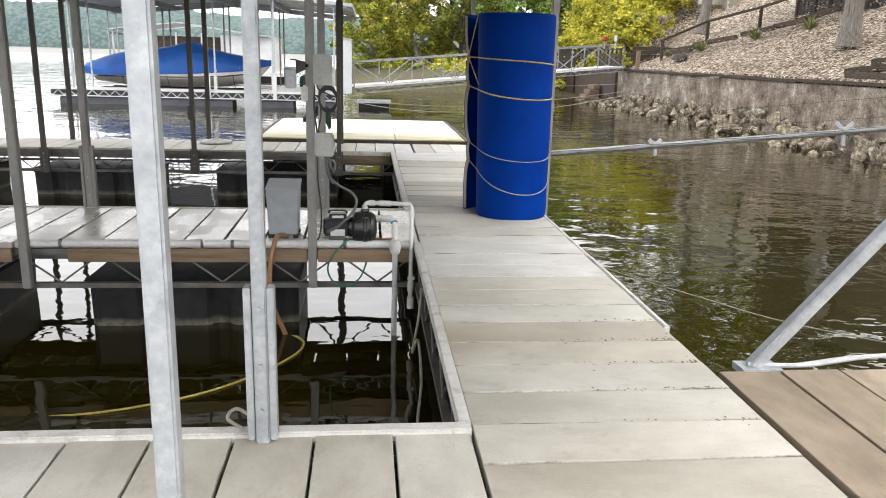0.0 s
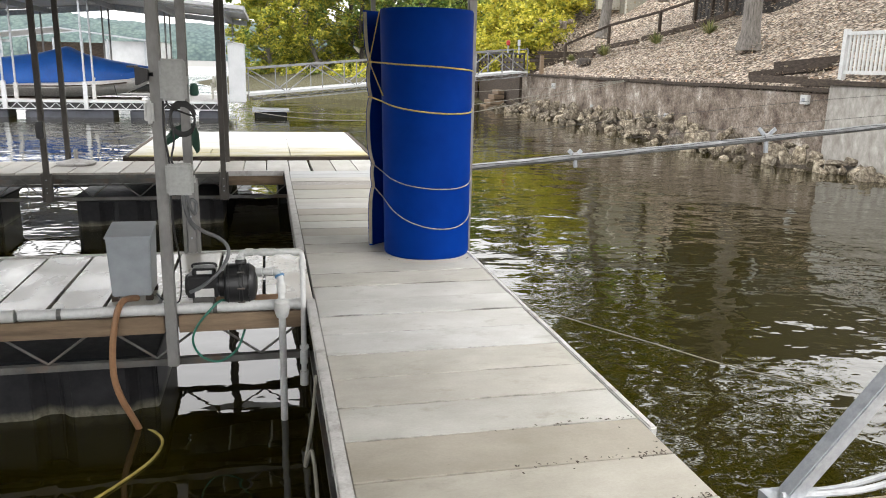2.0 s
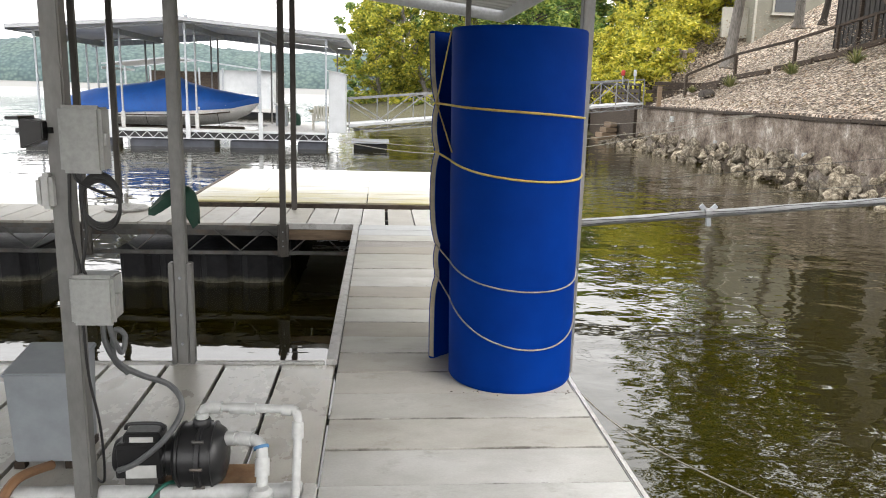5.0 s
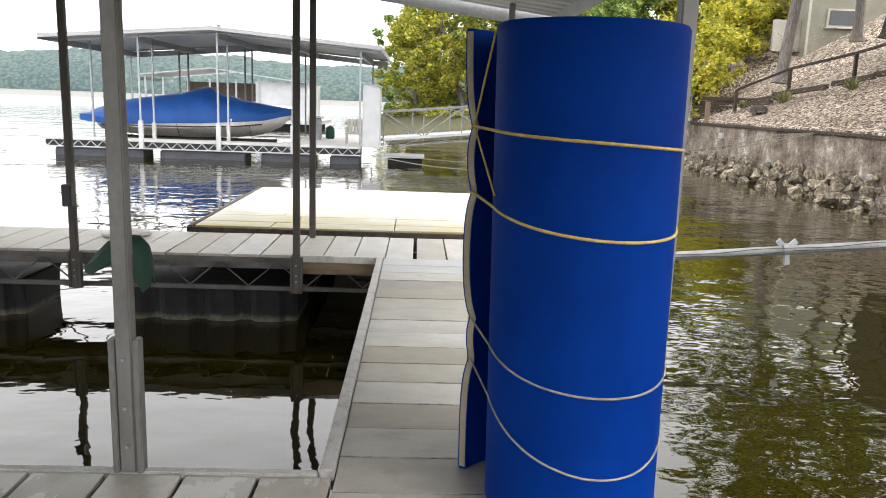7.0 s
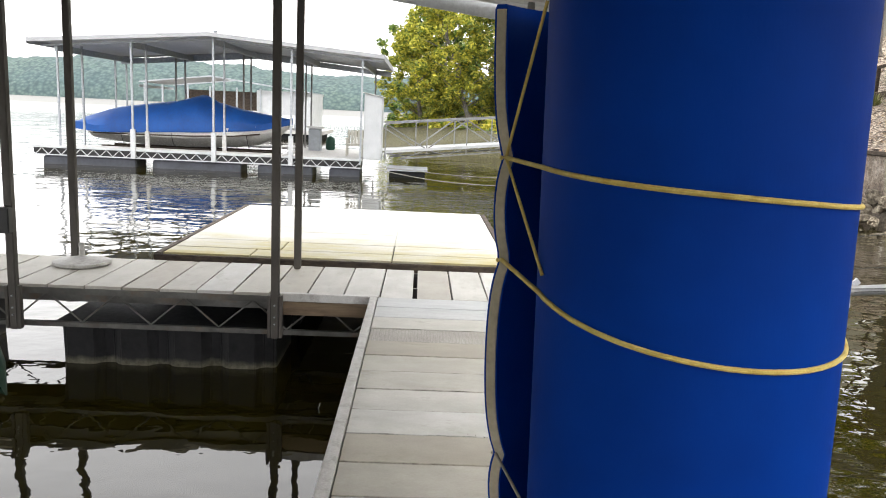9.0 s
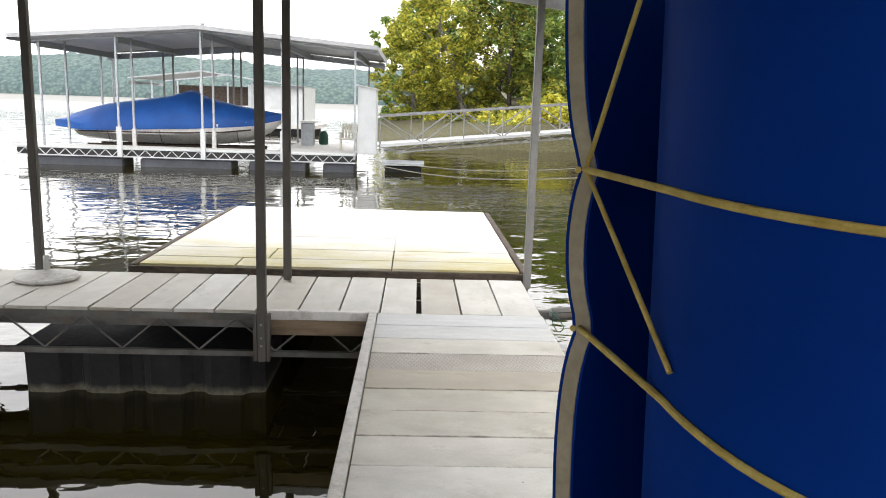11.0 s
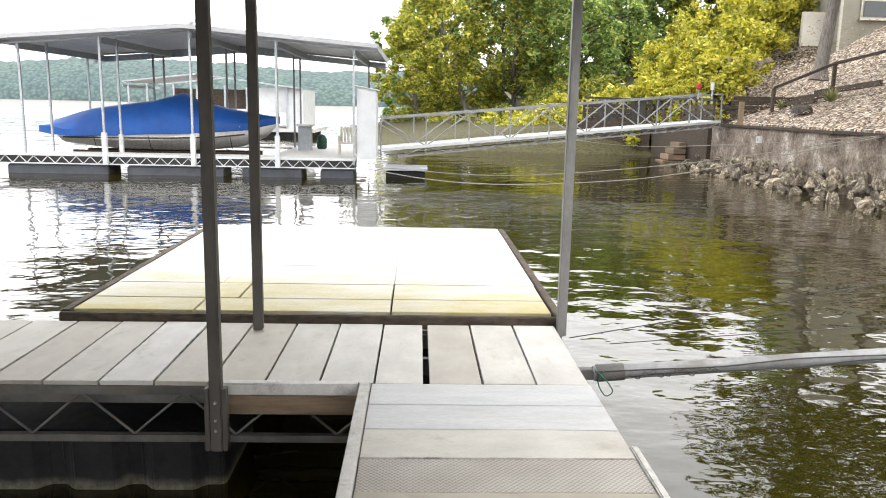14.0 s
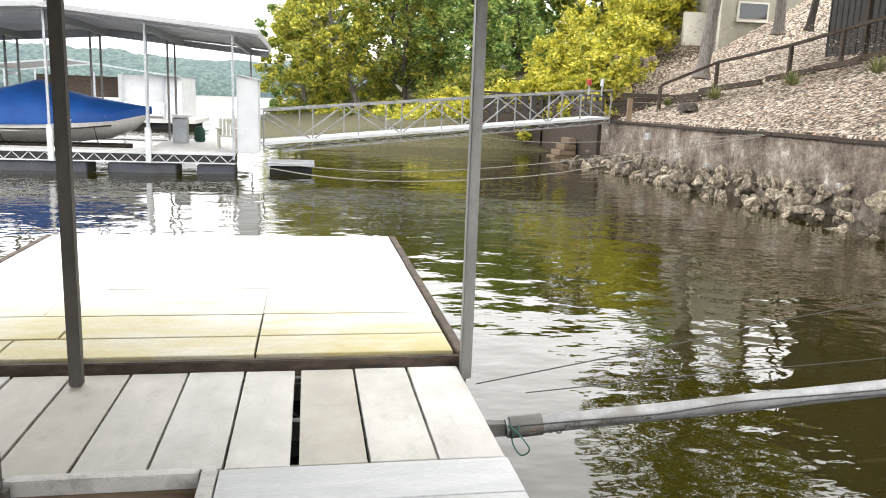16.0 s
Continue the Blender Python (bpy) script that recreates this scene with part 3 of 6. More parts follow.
def ground_z(x, y):
    d = x - shore_x(y)
    slope = 1.05 + 0.5 * (min(x, 22) - WALL_X) + 0.13 * max(0, min(x, 22) - 17) + 0.2 * max(0, min(x, 26) - 22) + 0.06 * max(0, x - 26)
    if y < 38.4:
        return -2.6 if x < WALL_X + 0.12 else slope
    bank = -0.95 + 0.5 * min(d, 3.5) + 0.22 * max(0, min(d, 16) - 3.5)
    if d < 0:
        return max(-2.6, -0.95 + 0.5 * d)
    k = min(1.0, (y - 38.4) / 6.0)
    k = k * k * (3 - 2 * k)
    inner = max(0.0, min(1.0, (x - WALL_X) / 2.0))
    knoll = 1.3 * max(0.0, min(1.0, (x - 15.5) / 5.0)) * max(0.0, min(1.0, (y - 40.0) / 6.0))
    return bank if x < WALL_X else bank + (slope - bank) * (1 - 0.06 * k) * inner + knoll


def spread(lo, hi, fine_lo, fine_hi, fine, coarse):
    out, x = [], lo
    while x < hi:
        out.append(x)
        x += fine if fine_lo <= x < fine_hi else coarse
    return out + [hi]


gx = spread(-1600, 1600, -12, 44, 0.8, 44) + [WALL_X + 0.08, WALL_X + 0.16]
gy = spread(-400, 1500, -8, 80, 0.9, 36)
gx, gy = sorted(gx), sorted(gy)
gb = Build()
for y in gy:
    for x in gx:
        z = ground_z(x, y)
        if x > WALL_X + 0.2:
            z += 0.07 * noise.noise((x * 0.8, y * 0.8, 0)) + 0.03 * noise.noise((x * 2.7, y * 2.7, 4))
        gb.v.append((x, y, z))
nx = len(gx)
gb.f = [(j * nx + i, j * nx + i + 1, (j + 1) * nx + i + 1, (j + 1) * nx + i) for j in range(len(gy) - 1) for i in range(nx - 1)]
solid("ground", gb, M_GROUND, (0, 0, 0), "sloping bank of brown gravel and fallen leaves above the lake", "ground", kind="structure", smooth=True)

wb = Build().add([(-1600, -400, WATER), (1600, -400, WATER), (1600, 1500, WATER), (-1600, 1500, WATER)], [(0, 1, 2, 3)])
solid("water", wb, M_WATER, (0, 0, WATER), "murky olive lake water with small ripples and sky reflections", "water", kind="structure")


def ridge(x, k):
    return 51 + 12 * noise.noise((x * 0.0035 + k, 0.3, 0)) + 5 * noise.noise((x * 0.02, k, 0))


hb = Build()
xs = [-1400 + 4 * i for i in range(580)]
rows = [(0.0, -0.05), (2.0, 0.09), (5.0, 0.2), (10.0, 0.32), (18.0, 0.45), (28.0, 0.58), (40.0, 0.70), (54.0, 0.81), (70.0, 0.91), (88.0, 1.0), (130.0, 0.95)]
for q, (dy, k) in enumerate(rows):
    for x in xs:
        crowns = 2.6 * noise.noise((x * 0.10, dy * 0.15, 9)) + 1.6 * noise.noise((x * 0.29, dy * 0.4, 2))
        hb.v.append((x, 960 + dy + 0.00006 * x * x + 2.5 * noise.noise((x * 0.13, dy, 5)), -2.0 if q == 0 else k * ridge(x, 1.7) + crowns))
n = len(xs)
hb.f = [(j * n + i, j * n + i + 1, (j + 1) * n + i + 1, (j + 1) * n + i) for j in range(len(rows) - 1) for i in range(n - 1)]
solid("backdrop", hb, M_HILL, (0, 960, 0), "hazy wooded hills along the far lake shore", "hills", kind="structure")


# ---- dock planks ----
plank_meshes = {}


def plank_mesh(length, width, thick=0.045):
    """A plank along x, its top at z = 0, centred in x and y."""
    key = (round(length, 3), round(width, 3), thick)
    if key not in plank_meshes:
        b = Build().chamfer_box(-length / 2, length / 2, -width / 2, width / 2, -thick, 0, 0.0025)
        plank_meshes[key] = b.mesh("plank")
    return plank_meshes[key]


rng = random.Random(4)


def plank(parent, cx, cy, length, width, along="x", material=M_PLANK, z=0.0, label="", name="plank"):
    base = plank_mesh(length, width)
    key = (base.name, material.name)
    if key not in plank_meshes:
        me = base.copy()
        me.materials.append(material)
        plank_meshes[key] = me
    ob = new(name, plank_meshes[key])
    ob.parent = parent
    ob.location = Vector((cx, cy, z + rng.uniform(-0.003, 0.003))) - whole(parent)
    ob.rotation_euler = (rng.uniform(-0.002, 0.002), rng.uniform(-0.002, 0.002), (0 if along == "x" else math.pi / 2) + rng.uniform(-0.003, 0.003))
    return tagged(ob, label)


PITCH = 0.3065


def truss(parent, a, b, z_top=-0.05, z_bot=-0.335, step=0.56, phase=0.0):
    """A steel edge truss under a dock between a and b: two chords and a zigzag of rods."""
    a, b = Vector((*a, 0)), Vector((*b, 0))
    d, up = (b - a), Vector((0, 0, 1))
    part("top_chord", Build().bar(a + up * z_top, b + up * z_top, 0.045, 0.05), M_TRUSS, parent)
    part("bottom_chord", Build().bar(a + up * z_bot, b + up * z_bot, 0.045, 0.04), M_TRUSS, parent)
    n = max(1, int(d.length / step))
    for i in range(n):
        p, q = a + d * ((i + phase * 0.5) / n), a + d * (min(n, i + 0.5 + phase * 0.5) / n)
        lo, hi = up * (z_bot + 0.02), up * (z_top - 0.02)
        part("web_rod", Build().tube([p + hi, q + lo], 0.008, 6), M_TRUSS, parent)
        q2 = a + d * (min(n, i + 1 + phase * 0.5) / n)
        part("web_rod", Build().tube([q + lo, q2 + hi], 0.008, 6), M_TRUSS, parent)


def dock(name, x0, x1, y0, y1, label):
    ob = thing(name, ((x0 + x1) / 2, (y0 + y1) / 2, -0.34), label, "dock", kind="structure")
    return ob


# walkway along the open water, planks across it
WX0, WX1 = 0.46, 1.70
walkway = dock("walkway", WX0, WX1, -2.0, 11.85, "grey plank dock walkway with worn pale boards")
y = 11.86
k = 0
while y > -2.6:
    mat = M_PLANK_PALE if k < 2 else M_TREAD if k == 3 else M_PLANK
    plank(walkway, (WX0 + WX1) / 2, y - PITCH / 2, WX1 - WX0, PITCH - 0.005, "x", mat, 0.004 if k < 2 else 0)
    y -= PITCH
    k += 1
for x in (WX0 + 0.05, 1.08, WX1 - 0.05):
    part("joist", Build().box(x - 0.025, x + 0.025, -2.6, 11.84, -0.20, -0.05), M_TRUSS, walkway)
truss(walkway, (0.44, 2.98), (0.44, 6.02))
truss(walkway, (0.44, 7.44), (0.44, 11.8))
truss(walkway, (1.69, -2.0), (1.69, 11.8))

# cross dock at the far end of the slips, planks along y
cross = dock("cross_dock", -7.0, 1.7, 11.87, 13.05, "grey plank cross dock at the end of the boat slips")
x = 1.70
k = 0
while x > -7.4:
    gap = 0.035 if k == 3 else 0.01
    plank(cross, x - PITCH / 2 - (gap - 0.01) / 2, 12.46, 1.18, PITCH - gap, "y", M_PLANK, 0.0)
    x -= PITCH
    k += 1
for yy in (11.95, 12.46, 12.98):
    part("joist", Build().box(-7.4, 1.68, yy - 0.025, yy + 0.025, -0.15, -0.05), M_TRUSS, cross)
truss(cross, (-7.4, 11.88), (1.68, 11.88))
truss(cross, (-7.4, 13.0), (1.68, 13.0))

# finger dock between the two slips
finger = dock("finger_dock", -7.0, 0.44, 6.06, 7.38, "narrow finger dock of grey planks between two slips")
x = 0.455
while x > -7.4:
    plank(finger, x - PITCH / 2, 6.71, 1.34, PITCH - 0.016, "y", M_PLANK_WET, 0.0)
    x -= PITCH
for yy in (6.14, 6.72, 7.30):
    part("joist", Build().box(-7.4, 0.42, yy - 0.025, yy + 0.025, -0.15, -0.05), M_TRUSS, finger)
truss(finger, (-7.4, 6.04), (0.42, 6.04), -0.07)
truss(finger, (-7.4, 7.38), (0.42, 7.38))

# wide platform where the walk begins
plat = dock("platform_dock", -7.0, 0.45, -3.0, 2.9, "wide plank platform at the head of the slips")
x = 0.45
while x > -7.4:
    plank(plat, x - PITCH / 2, 2.27, 1.27, PITCH - 0.010, "y", M_PLANK, 0.0)
    plank(plat, x - PITCH / 2, 0.99, 1.27, PITCH - 0.010, "y", M_PLANK, 0.0)
    plank(plat, x - PITCH / 2, -0.29, 1.27, PITCH - 0.010, "y", M_PLANK, 0.0)
    plank(plat, x - PITCH / 2, -1.57, 1.27, PITCH - 0.010, "y", M_PLANK, 0.0)
    x -= PITCH
for yy in (-2.0, -0.3, 1.0, 2.3, 2.8):
    part("joist", Build().box(-7.4, 0.43, yy - 0.025, yy + 0.025, -0.2, -0.05), M_TRUSS, plat)
truss(plat, (-7.4, 2.9), (0.42, 2.9))

# brown landing on the shore side
land = dock("landing_dock", 1.76, 5.6, -2.0, 3.48, "brown weathered plank landing beside the walkway")
x = 1.735
while x < 5.6:
    plank(land, x + 0.155, 2.2, 2.56, 0.300, "y", M_PLANK_BROWN, -0.004)
    plank(land, x + 0.155, -0.38, 2.56, 0.300, "y", M_PLANK_BROWN, -0.004)
    x += 0.312
for yy in (-1.2, 0.6, 1.8, 3.3):
    part("joist", Build().box(1.74, 5.6, yy - 0.03, yy + 0.03, -0.22, -0.055), M_TRUSS, land)
truss(land, (1.76, 3.46), (5.6, 3.46))

# raft of pale panels floating beyond the cross dock
raft = dock("raft", -1.80, 1.74, 13.12, 17.15, "swim raft covered with pale yellow-stained panels")
for row, (ya, yb) in enumerate(((13.16, 13.52), (13.53, 14.02), (14.03, 14.75), (14.76, 15.5), (15.51, 16.3), (16.31, 17.1))):
    cuts = (-1.76, -0.66 if row % 2 else -0.9, 0.52, 1.70)
    for xa, xb in zip(cuts, cuts[1:]):
        seam = 0.004 if row < 2 else 0.001
        b = Build().chamfer_box(xa + seam, xb - seam, ya + seam, yb - seam, 0.02, 0.06 + rng.uniform(-0.002, 0.002), seam)
        part("panel", b, M_RAFT, raft)
part("edge_board", Build().box(-1.83, 1.77, 13.10, 13.145, -0.2, 0.045), M_OLDWOOD, raft, bevel=0.006)
part("edge_board", Build().box(-1.83, 1.77, 17.12, 17.17, -0.2, 0.05), M_OLDWOOD, raft, bevel=0.006)
part("edge_board", Build().box(-1.84, -1.775, 13.15, 17.11, -0.2, 0.055), M_OLDWOOD, raft, bevel=0.006)
part("edge_board", Build().box(1.715, 1.78, 13.15, 17.11, -0.2, 0.055), M_OLDWOOD, raft, bevel=0.006)
for xx in (-1.0, 0.9):
    part("float", Build().chamfer_box(xx - 0.6, xx + 0.6, 13.4, 16.9, -0.95, -0.2, 0.05), M_FLOAT, raft)

# pale edge boards round the slips
trim = thing("trim", (0.4, 7, 0), "weathered white painted edge boards along the slips", "trim", kind="structure")
for b in (Build().box(0.402, 0.455, 2.95, 6.03, -0.03, 0.022), Build().box(0.395, 0.455, 7.40, 11.86, -0.03, 0.022),
          Build().box(-7.4, 0.452, 2.90, 2.965, -0.10, 0.020), Build().box(-0.36, 0.384, 11.80, 11.865, -0.05, 0.016),
          Build().box(1.702, 1.735, 4.09, 5.63, -0.07, 0.006), Build().box(1.702, 1.732, 5.64, 8.1, -0.07, 0.004),
          Build().box(1.702, 1.738, 8.105, 11.05, -0.07, 0.012), Build().box(-7.4, 0.384, 7.385, 7.43, -0.08, 0.008)):
    part("edge_board", b, M_TRIM, trim, bevel=0.006)
for b in (Build().box(-7.4, -2.60, 5.965, 6.0, -0.135, -0.032), Build().box(-2.2, -0.42, 5.965, 6.0, -0.135, -0.032),
          Build().box(-0.34, 0.40, 5.965, 6.0, -0.135, -0.032), Build().box(-0.36, 0.384, 11.815, 11.86, -0.17, -0.055)):
    part("fascia_board", b, M_WOOD, trim, "bare brown timber fascia", bevel=0.004)


# ---- floats ----
def float_tub(x0, x1, y0, y1, top=-0.36):
    ob = thing("dock_float", ((x0 + x1) / 2, (y0 + y1) / 2, -1.0), "ribbed black plastic dock float with a pale waterline band", "dock float", "floats under the dock")
    b = Build()
    n = max(2, round((x1 - x0) / 0.5))
    w = (x1 - x0) / n
    prof = lambda x, k: [(x, y0 + k, -1.0), (x, y1 - k, -1.0), (x, y1 - k * 0.6, top - 0.04), (x, y1, top - 0.02), (x, y1, top), (x, y0, top), (x, y0, top - 0.02), (x, y0 + k * 0.6, top - 0.04)]
    rings = [prof(x0, 0.10)]
    for i in range(n):
        a = x0 + i * w
        rings += [prof(a + 0.05, 0.02), prof(a + w - 0.17, 0.02), prof(a + w - 0.11, 0.10), prof(a + w - 0.02, 0.10)]
    rings.append(prof(x1, 0.12))
    b.loft(rings)
    part("tub", b, M_TUB, ob, bevel=0.012)
    part("rim", Build().chamfer_box(x0 - 0.02, x1 + 0.02, y0 - 0.025, y1 + 0.025, top + 0.002, top + 0.03, 0.006), M_FLOAT, ob, "flat flange round the top of the float")
    return ob


for x0, x1 in ((-2.25, -0.42), (-4.9, -3.15), (-7.2, -5.6)):
    float_tub(x0, x1, 11.98, 12.92)
for x0, x1 in ((-2.15, -0.52), (-4.6, -2.95), (-7.2, -5.6)):
    float_tub(x0, x1, 6.16, 7.26)
for x0, x1 in ((-3.0, -1.2), (-6.0, -4.2)):
    float_tub(x0, x1, 1.2, 2.7)


# ---- own dock roof and its posts ----
ROOF_Y0, ROOF_Y1, EAVE_X, RIDGE_X = 1.07, 13.55, 2.28, -2.6


def roof_z(x):
    return 2.54 + 0.125 * ((EAVE_X - RIDGE_X) - abs(x - RIDGE_X))


def gable_roof(ob, x0, xr, x1, y0, y1, z_eave, slope, sheet, rib=0.3, drop=0.14, trim=None):
    """Two ribbed sheets with a gable trim and eave trims."""
    zr = z_eave + slope * (x1 - xr)
    for a, b in ((x0, xr), (xr, x1)):
        z = lambda x: z_eave + slope * ((x1 - xr) - abs(x - xr))
        rings, y = [], y0
        while y < y1:
            for dy, dz in ((0, 0), (0.05, 0.03), (0.09, 0.03), (0.14, 0)):
                yy = min(y1, y + dy)
                rings.append([(a, yy, z(a) + dz), (b, yy, z(b) + dz), (b, yy, z(b) + dz + 0.02), (a, yy, z(a) + dz + 0.02)])
            y += rib
        part("roof_sheet", Build().loft(rings), sheet, ob)
        for yy in (y0 - 0.02, y1 + 0.02):
            t = Build()
            t.add([(a, yy - 0.015, z(a) - drop), (b, yy - 0.015, z(b) - drop), (b, yy - 0.015, z(b) + 0.07), (a, yy - 0.015, z(a) + 0.07),
                   (a, yy + 0.015, z(a) - drop), (b, yy + 0.015, z(b) - drop), (b, yy + 0.015, z(b) + 0.07), (a, yy + 0.015, z(a) + 0.07)],
                  [(0, 1, 2, 3), (7, 6, 5, 4), (0, 4, 5, 1), (1, 5, 6, 2), (2, 6, 7, 3), (3, 7, 4, 0)])
            part("gable_trim", t, trim or M_WHITE_METAL, ob)
    for xx in (x0, x1):
        part("eave_trim", Build().box(xx - 0.02, xx + 0.02, y0, y1, z_eave - 0.12, z_eave + 0.06), trim or M_WHITE_METAL, ob)


roof = thing("ceiling", (RIDGE_X, 4, 2.5), "pale metal gable roof over the boat slips", "roof", kind="structure")
gable_roof(roof, 2 * RIDGE_X - EAVE_X, RIDGE_X, EAVE_X, ROOF_Y0, ROOF_Y1, 2.54, 0.125, M_ROOF)


def post(x, y, z0, w=0.064, material=M_POST, sleeve=None, lean=(0, 0), label="grey square steel roof post of the dock", top=None):
    top = roof_z(x) if top is None else top
    ob = thing("dock_post", (x, y, z0), label, "post", "roof posts of the dock")
    t = Vector((x + lean[0], y + lean[1], top))
    part("tube", Build().bar((x, y, z0), t, w, w, (0, 1, 0)), material, ob, bevel=0.006)
    if sleeve:
        a, b2 = sleeve
        for s in (-1, 1):
            part("bracket", Build().box(x + s * (w / 2 + 0.003) - (0.026 if s < 0 else 0), x + s * (w / 2 + 0.003) + (0.026 if s > 0 else 0), y - 0.035, y + 0.02, a, b2), material, ob, bevel=0.004)
        for zz in (a + 0.12, (a + b2) / 2, b2 - 0.08):
            part("bolt", Build().lathe([(0.008, 0), (0.008, -0.012)], (x, y - w / 2, zz), 6, "Y"), M_GALV, ob)
    return ob


SLATE = "galvanized square steel post standing on the platform"
post(-0.385, 1.70, 0.0, 0.050, M_GALV, label=SLATE)
post(-0.352, 2.875, 0.0, 0.052, M_GALV, (0.02, 0.62), label="galvanized roof post with a bolted bracket at the slip edge")
for px in (-0.38, -2.50, -4.62):
    post(px, 5.965, -0.335, sleeve=None)
    post(px, 7.415, 0.0, sleeve=(0.0, 0.57))
    post(px, 11.765, -0.355, material=M_POST_DARK, sleeve=(-0.35, 0.01), label="dark weathered steel roof post of the dock")
    post(px, 12.90, 0.0, material=M_POST_DARK, label="dark weathered steel roof post of the dock")
lift = thing("lift_box", (-2.50, 11.70, 0.45), "small dark control box clamped on the dock post", "control box")
part("body", Build().box(-2.55, -2.46, 11.66, 11.73, 0.45, 0.66), M_BLACK, lift, bevel=0.008)
part("clamp", Build().box(-2.54, -2.47, 11.725, 11.80, 0.52, 0.56), M_TRUSS, lift)
for px, py in ((1.745, 13.02), (1.765, 7.42)):
    post(px, py, -0.06)
for px in (-2.50, -4.62):
    post(px, 2.85, 0.0, 0.064, M_GALV, (0.02, 0.62), label="galvanized roof post with a bolted bracket at the slip edge")

# ---- rolled-up blue mat ----
MX, MY, MAT_T, MAT_H = 1.398, 7.26, 0.036, 1.83
mat = thing("rolled_mat", (MX, MY, 0.0), "tall rolled-up blue foam mat tied with yellow cord", "mat")
CORD_Z = (1.445, 1.18, 0.66, 0.49)
up = Vector((0, 0, 1))


def mat_radius(a):
    """Radius of the mat's outer face by the angle in degrees wound from its loose end."""
    pts = [(0, 0.497), (40, 0.436), (90, 0.386), (147, 0.35), (237, 0.344), (300, 0.343), (332, 0.340), (385, 0.322)]
    for (a0, r0), (a1, r1) in zip(pts, pts[1:]):
        if a <= a1:
            return r0 + (r1 - r0) * (a - a0) / (a1 - a0)
    return 0.322 - (a - 385) * 0.046 / 360


def mat_point(a, inset=0.0, z=0.0):
    """A point of the roll, which widens a little upwards and leans back against the post."""
    ang = radians(152 - a)
    pull = sum(math.exp(-abs(z - c) / 0.085) for c in CORD_Z) * 0.034 * max(0.0, 1 - max(a, 0) / 35)
    r = mat_radius(a) * (0.967 + 0.036 * z) - inset - pull
    return Vector((MX + r * math.cos(ang), MY + 0.07 * z + r * math.sin(ang), z))


steps = [5 * i for i in range(0, 205)]
zs = [0.0, 0.012] + [0.03 * i for i in range(1, 61)] + [MAT_H - 0.012, MAT_H]
rings = []
for z in zs:
    e = 0.006 if z in (0.0, MAT_H) else 0.0
    rings.append([mat_point(a, e, z) for a in steps] + [mat_point(a, MAT_T - e, z) for a in reversed(steps)])
part("sheet", Build().loft(rings), M_BLUE, mat, smooth=True)
rings = []
for z in zs[1:-1]:
    rings.append([mat_point(-0.35, 0.007, z), mat_point(-0.35, MAT_T - 0.004, z), mat_point(0.8, MAT_T - 0.004, z), mat_point(0.8, 0.007, z)])
part("foam_core", Build().loft(rings), M_CORE, mat, "beige foam core showing at the loose edge")


def heights(pts):
    def z(a):
        for (a_0, z0), (a_1, z1) in zip(pts, pts[1:]):
            if a <= a_1:
                k = (a - a_0) / (a_1 - a_0)
                return z0 + (z1 - z0) * k
        return pts[-1][1]
    return lambda a: sum(z(min(max(a + d, 0), pts[-1][0])) for d in (-16, -8, 0, 8, 16)) / 5


def cord_loop(edge_z, pts, r=0.0058):
    """A cord round the roll and over the loose edge."""
    z = heights([(0, edge_z)] + pts)
    line = [mat_point(a, -0.003, z(a)) for a in range(0, 326, 5)] + [mat_point(-0.6, 0.01, edge_z)]
    part("cord", Build().tube(line, r, 8, True), M_CORD if r > 0.005 else M_ROPE, mat, "yellow cord" if r > 0.005 else "thin faded cord", smooth=True)


cord_loop(1.445, [(60, 1.42), (147, 1.385), (194, 1.40), (237, 1.418), (294, 1.432), (325, 1.44)])
cord_loop(1.18, [(60, 1.14), (147, 1.115), (169, 1.09), (194, 1.083), (229, 1.083), (264, 1.10), (294, 1.125), (325, 1.16)])
cord_loop(0.66, [(60, 0.62), (147, 0.61), (169, 0.565), (194, 0.535), (229, 0.53), (264, 0.545), (294, 0.575), (325, 0.63)], 0.0042)
cord_loop(0.49, [(60, 0.42), (147, 0.40), (169, 0.32), (194, 0.25), (229, 0.225), (264, 0.26), (294, 0.33), (325, 0.44)], 0.0042)
knot = mat_point(-0.6, 0.012, 1.445)
for zb, ab in ((1.815, 338), (1.20, 322)):
    line = [knot + (mat_point(ab, -0.004, zb) - knot) * k for k in (0, 0.35, 0.7, 1.0)]
    part("cord", Build().tube(line, 0.0042, 8), M_CORD, mat, "yellow cord", smooth=True)

# ---- retaining wall ----
wall = thing("wall_retaining", (WALL_X, 27, -0.7), "stained grey-brown stucco retaining wall with a timber cap", "wall", kind="structure")
rings = []
y = 17.0
while y <= 39.9:
    w = 0.03 * noise.noise((0, y * 0.7, 0))
    rings.append([(WALL_X + w, y, -2.5), (WALL_X + w, y, 0.96), (WALL_X + 0.3, y, 0.96), (WALL_X + 0.3, y, -2.5)])
    y += 0.535
part("wall_face", Build().loft(rings), M_WALL, wall)
yy = 17.05
while yy < 39.6:
    ln = min(rng.uniform(2.2, 3.1), 39.85 - yy)
    z = 0.96 + rng.uniform(0, 0.03)
    part("cap_timber", Build().box(WALL_X - 0.07, WALL_X + 0.16, yy, yy + ln - 0.03, z, z + 0.10), M_OLDWOOD, wall, "dark weathered timber cap", bevel=0.012)
    yy += ln
wall2 = thing("wall_pale", (WALL_X, 8, -0.7), "pale stucco retaining wall below a white fence", "wall", kind="structure")
part("wall_face", Build().box(WALL_X - 0.12, WALL_X + 0.25, -14, 16.98, -2.5, 1.16), M_WALL_PALE, wall2)
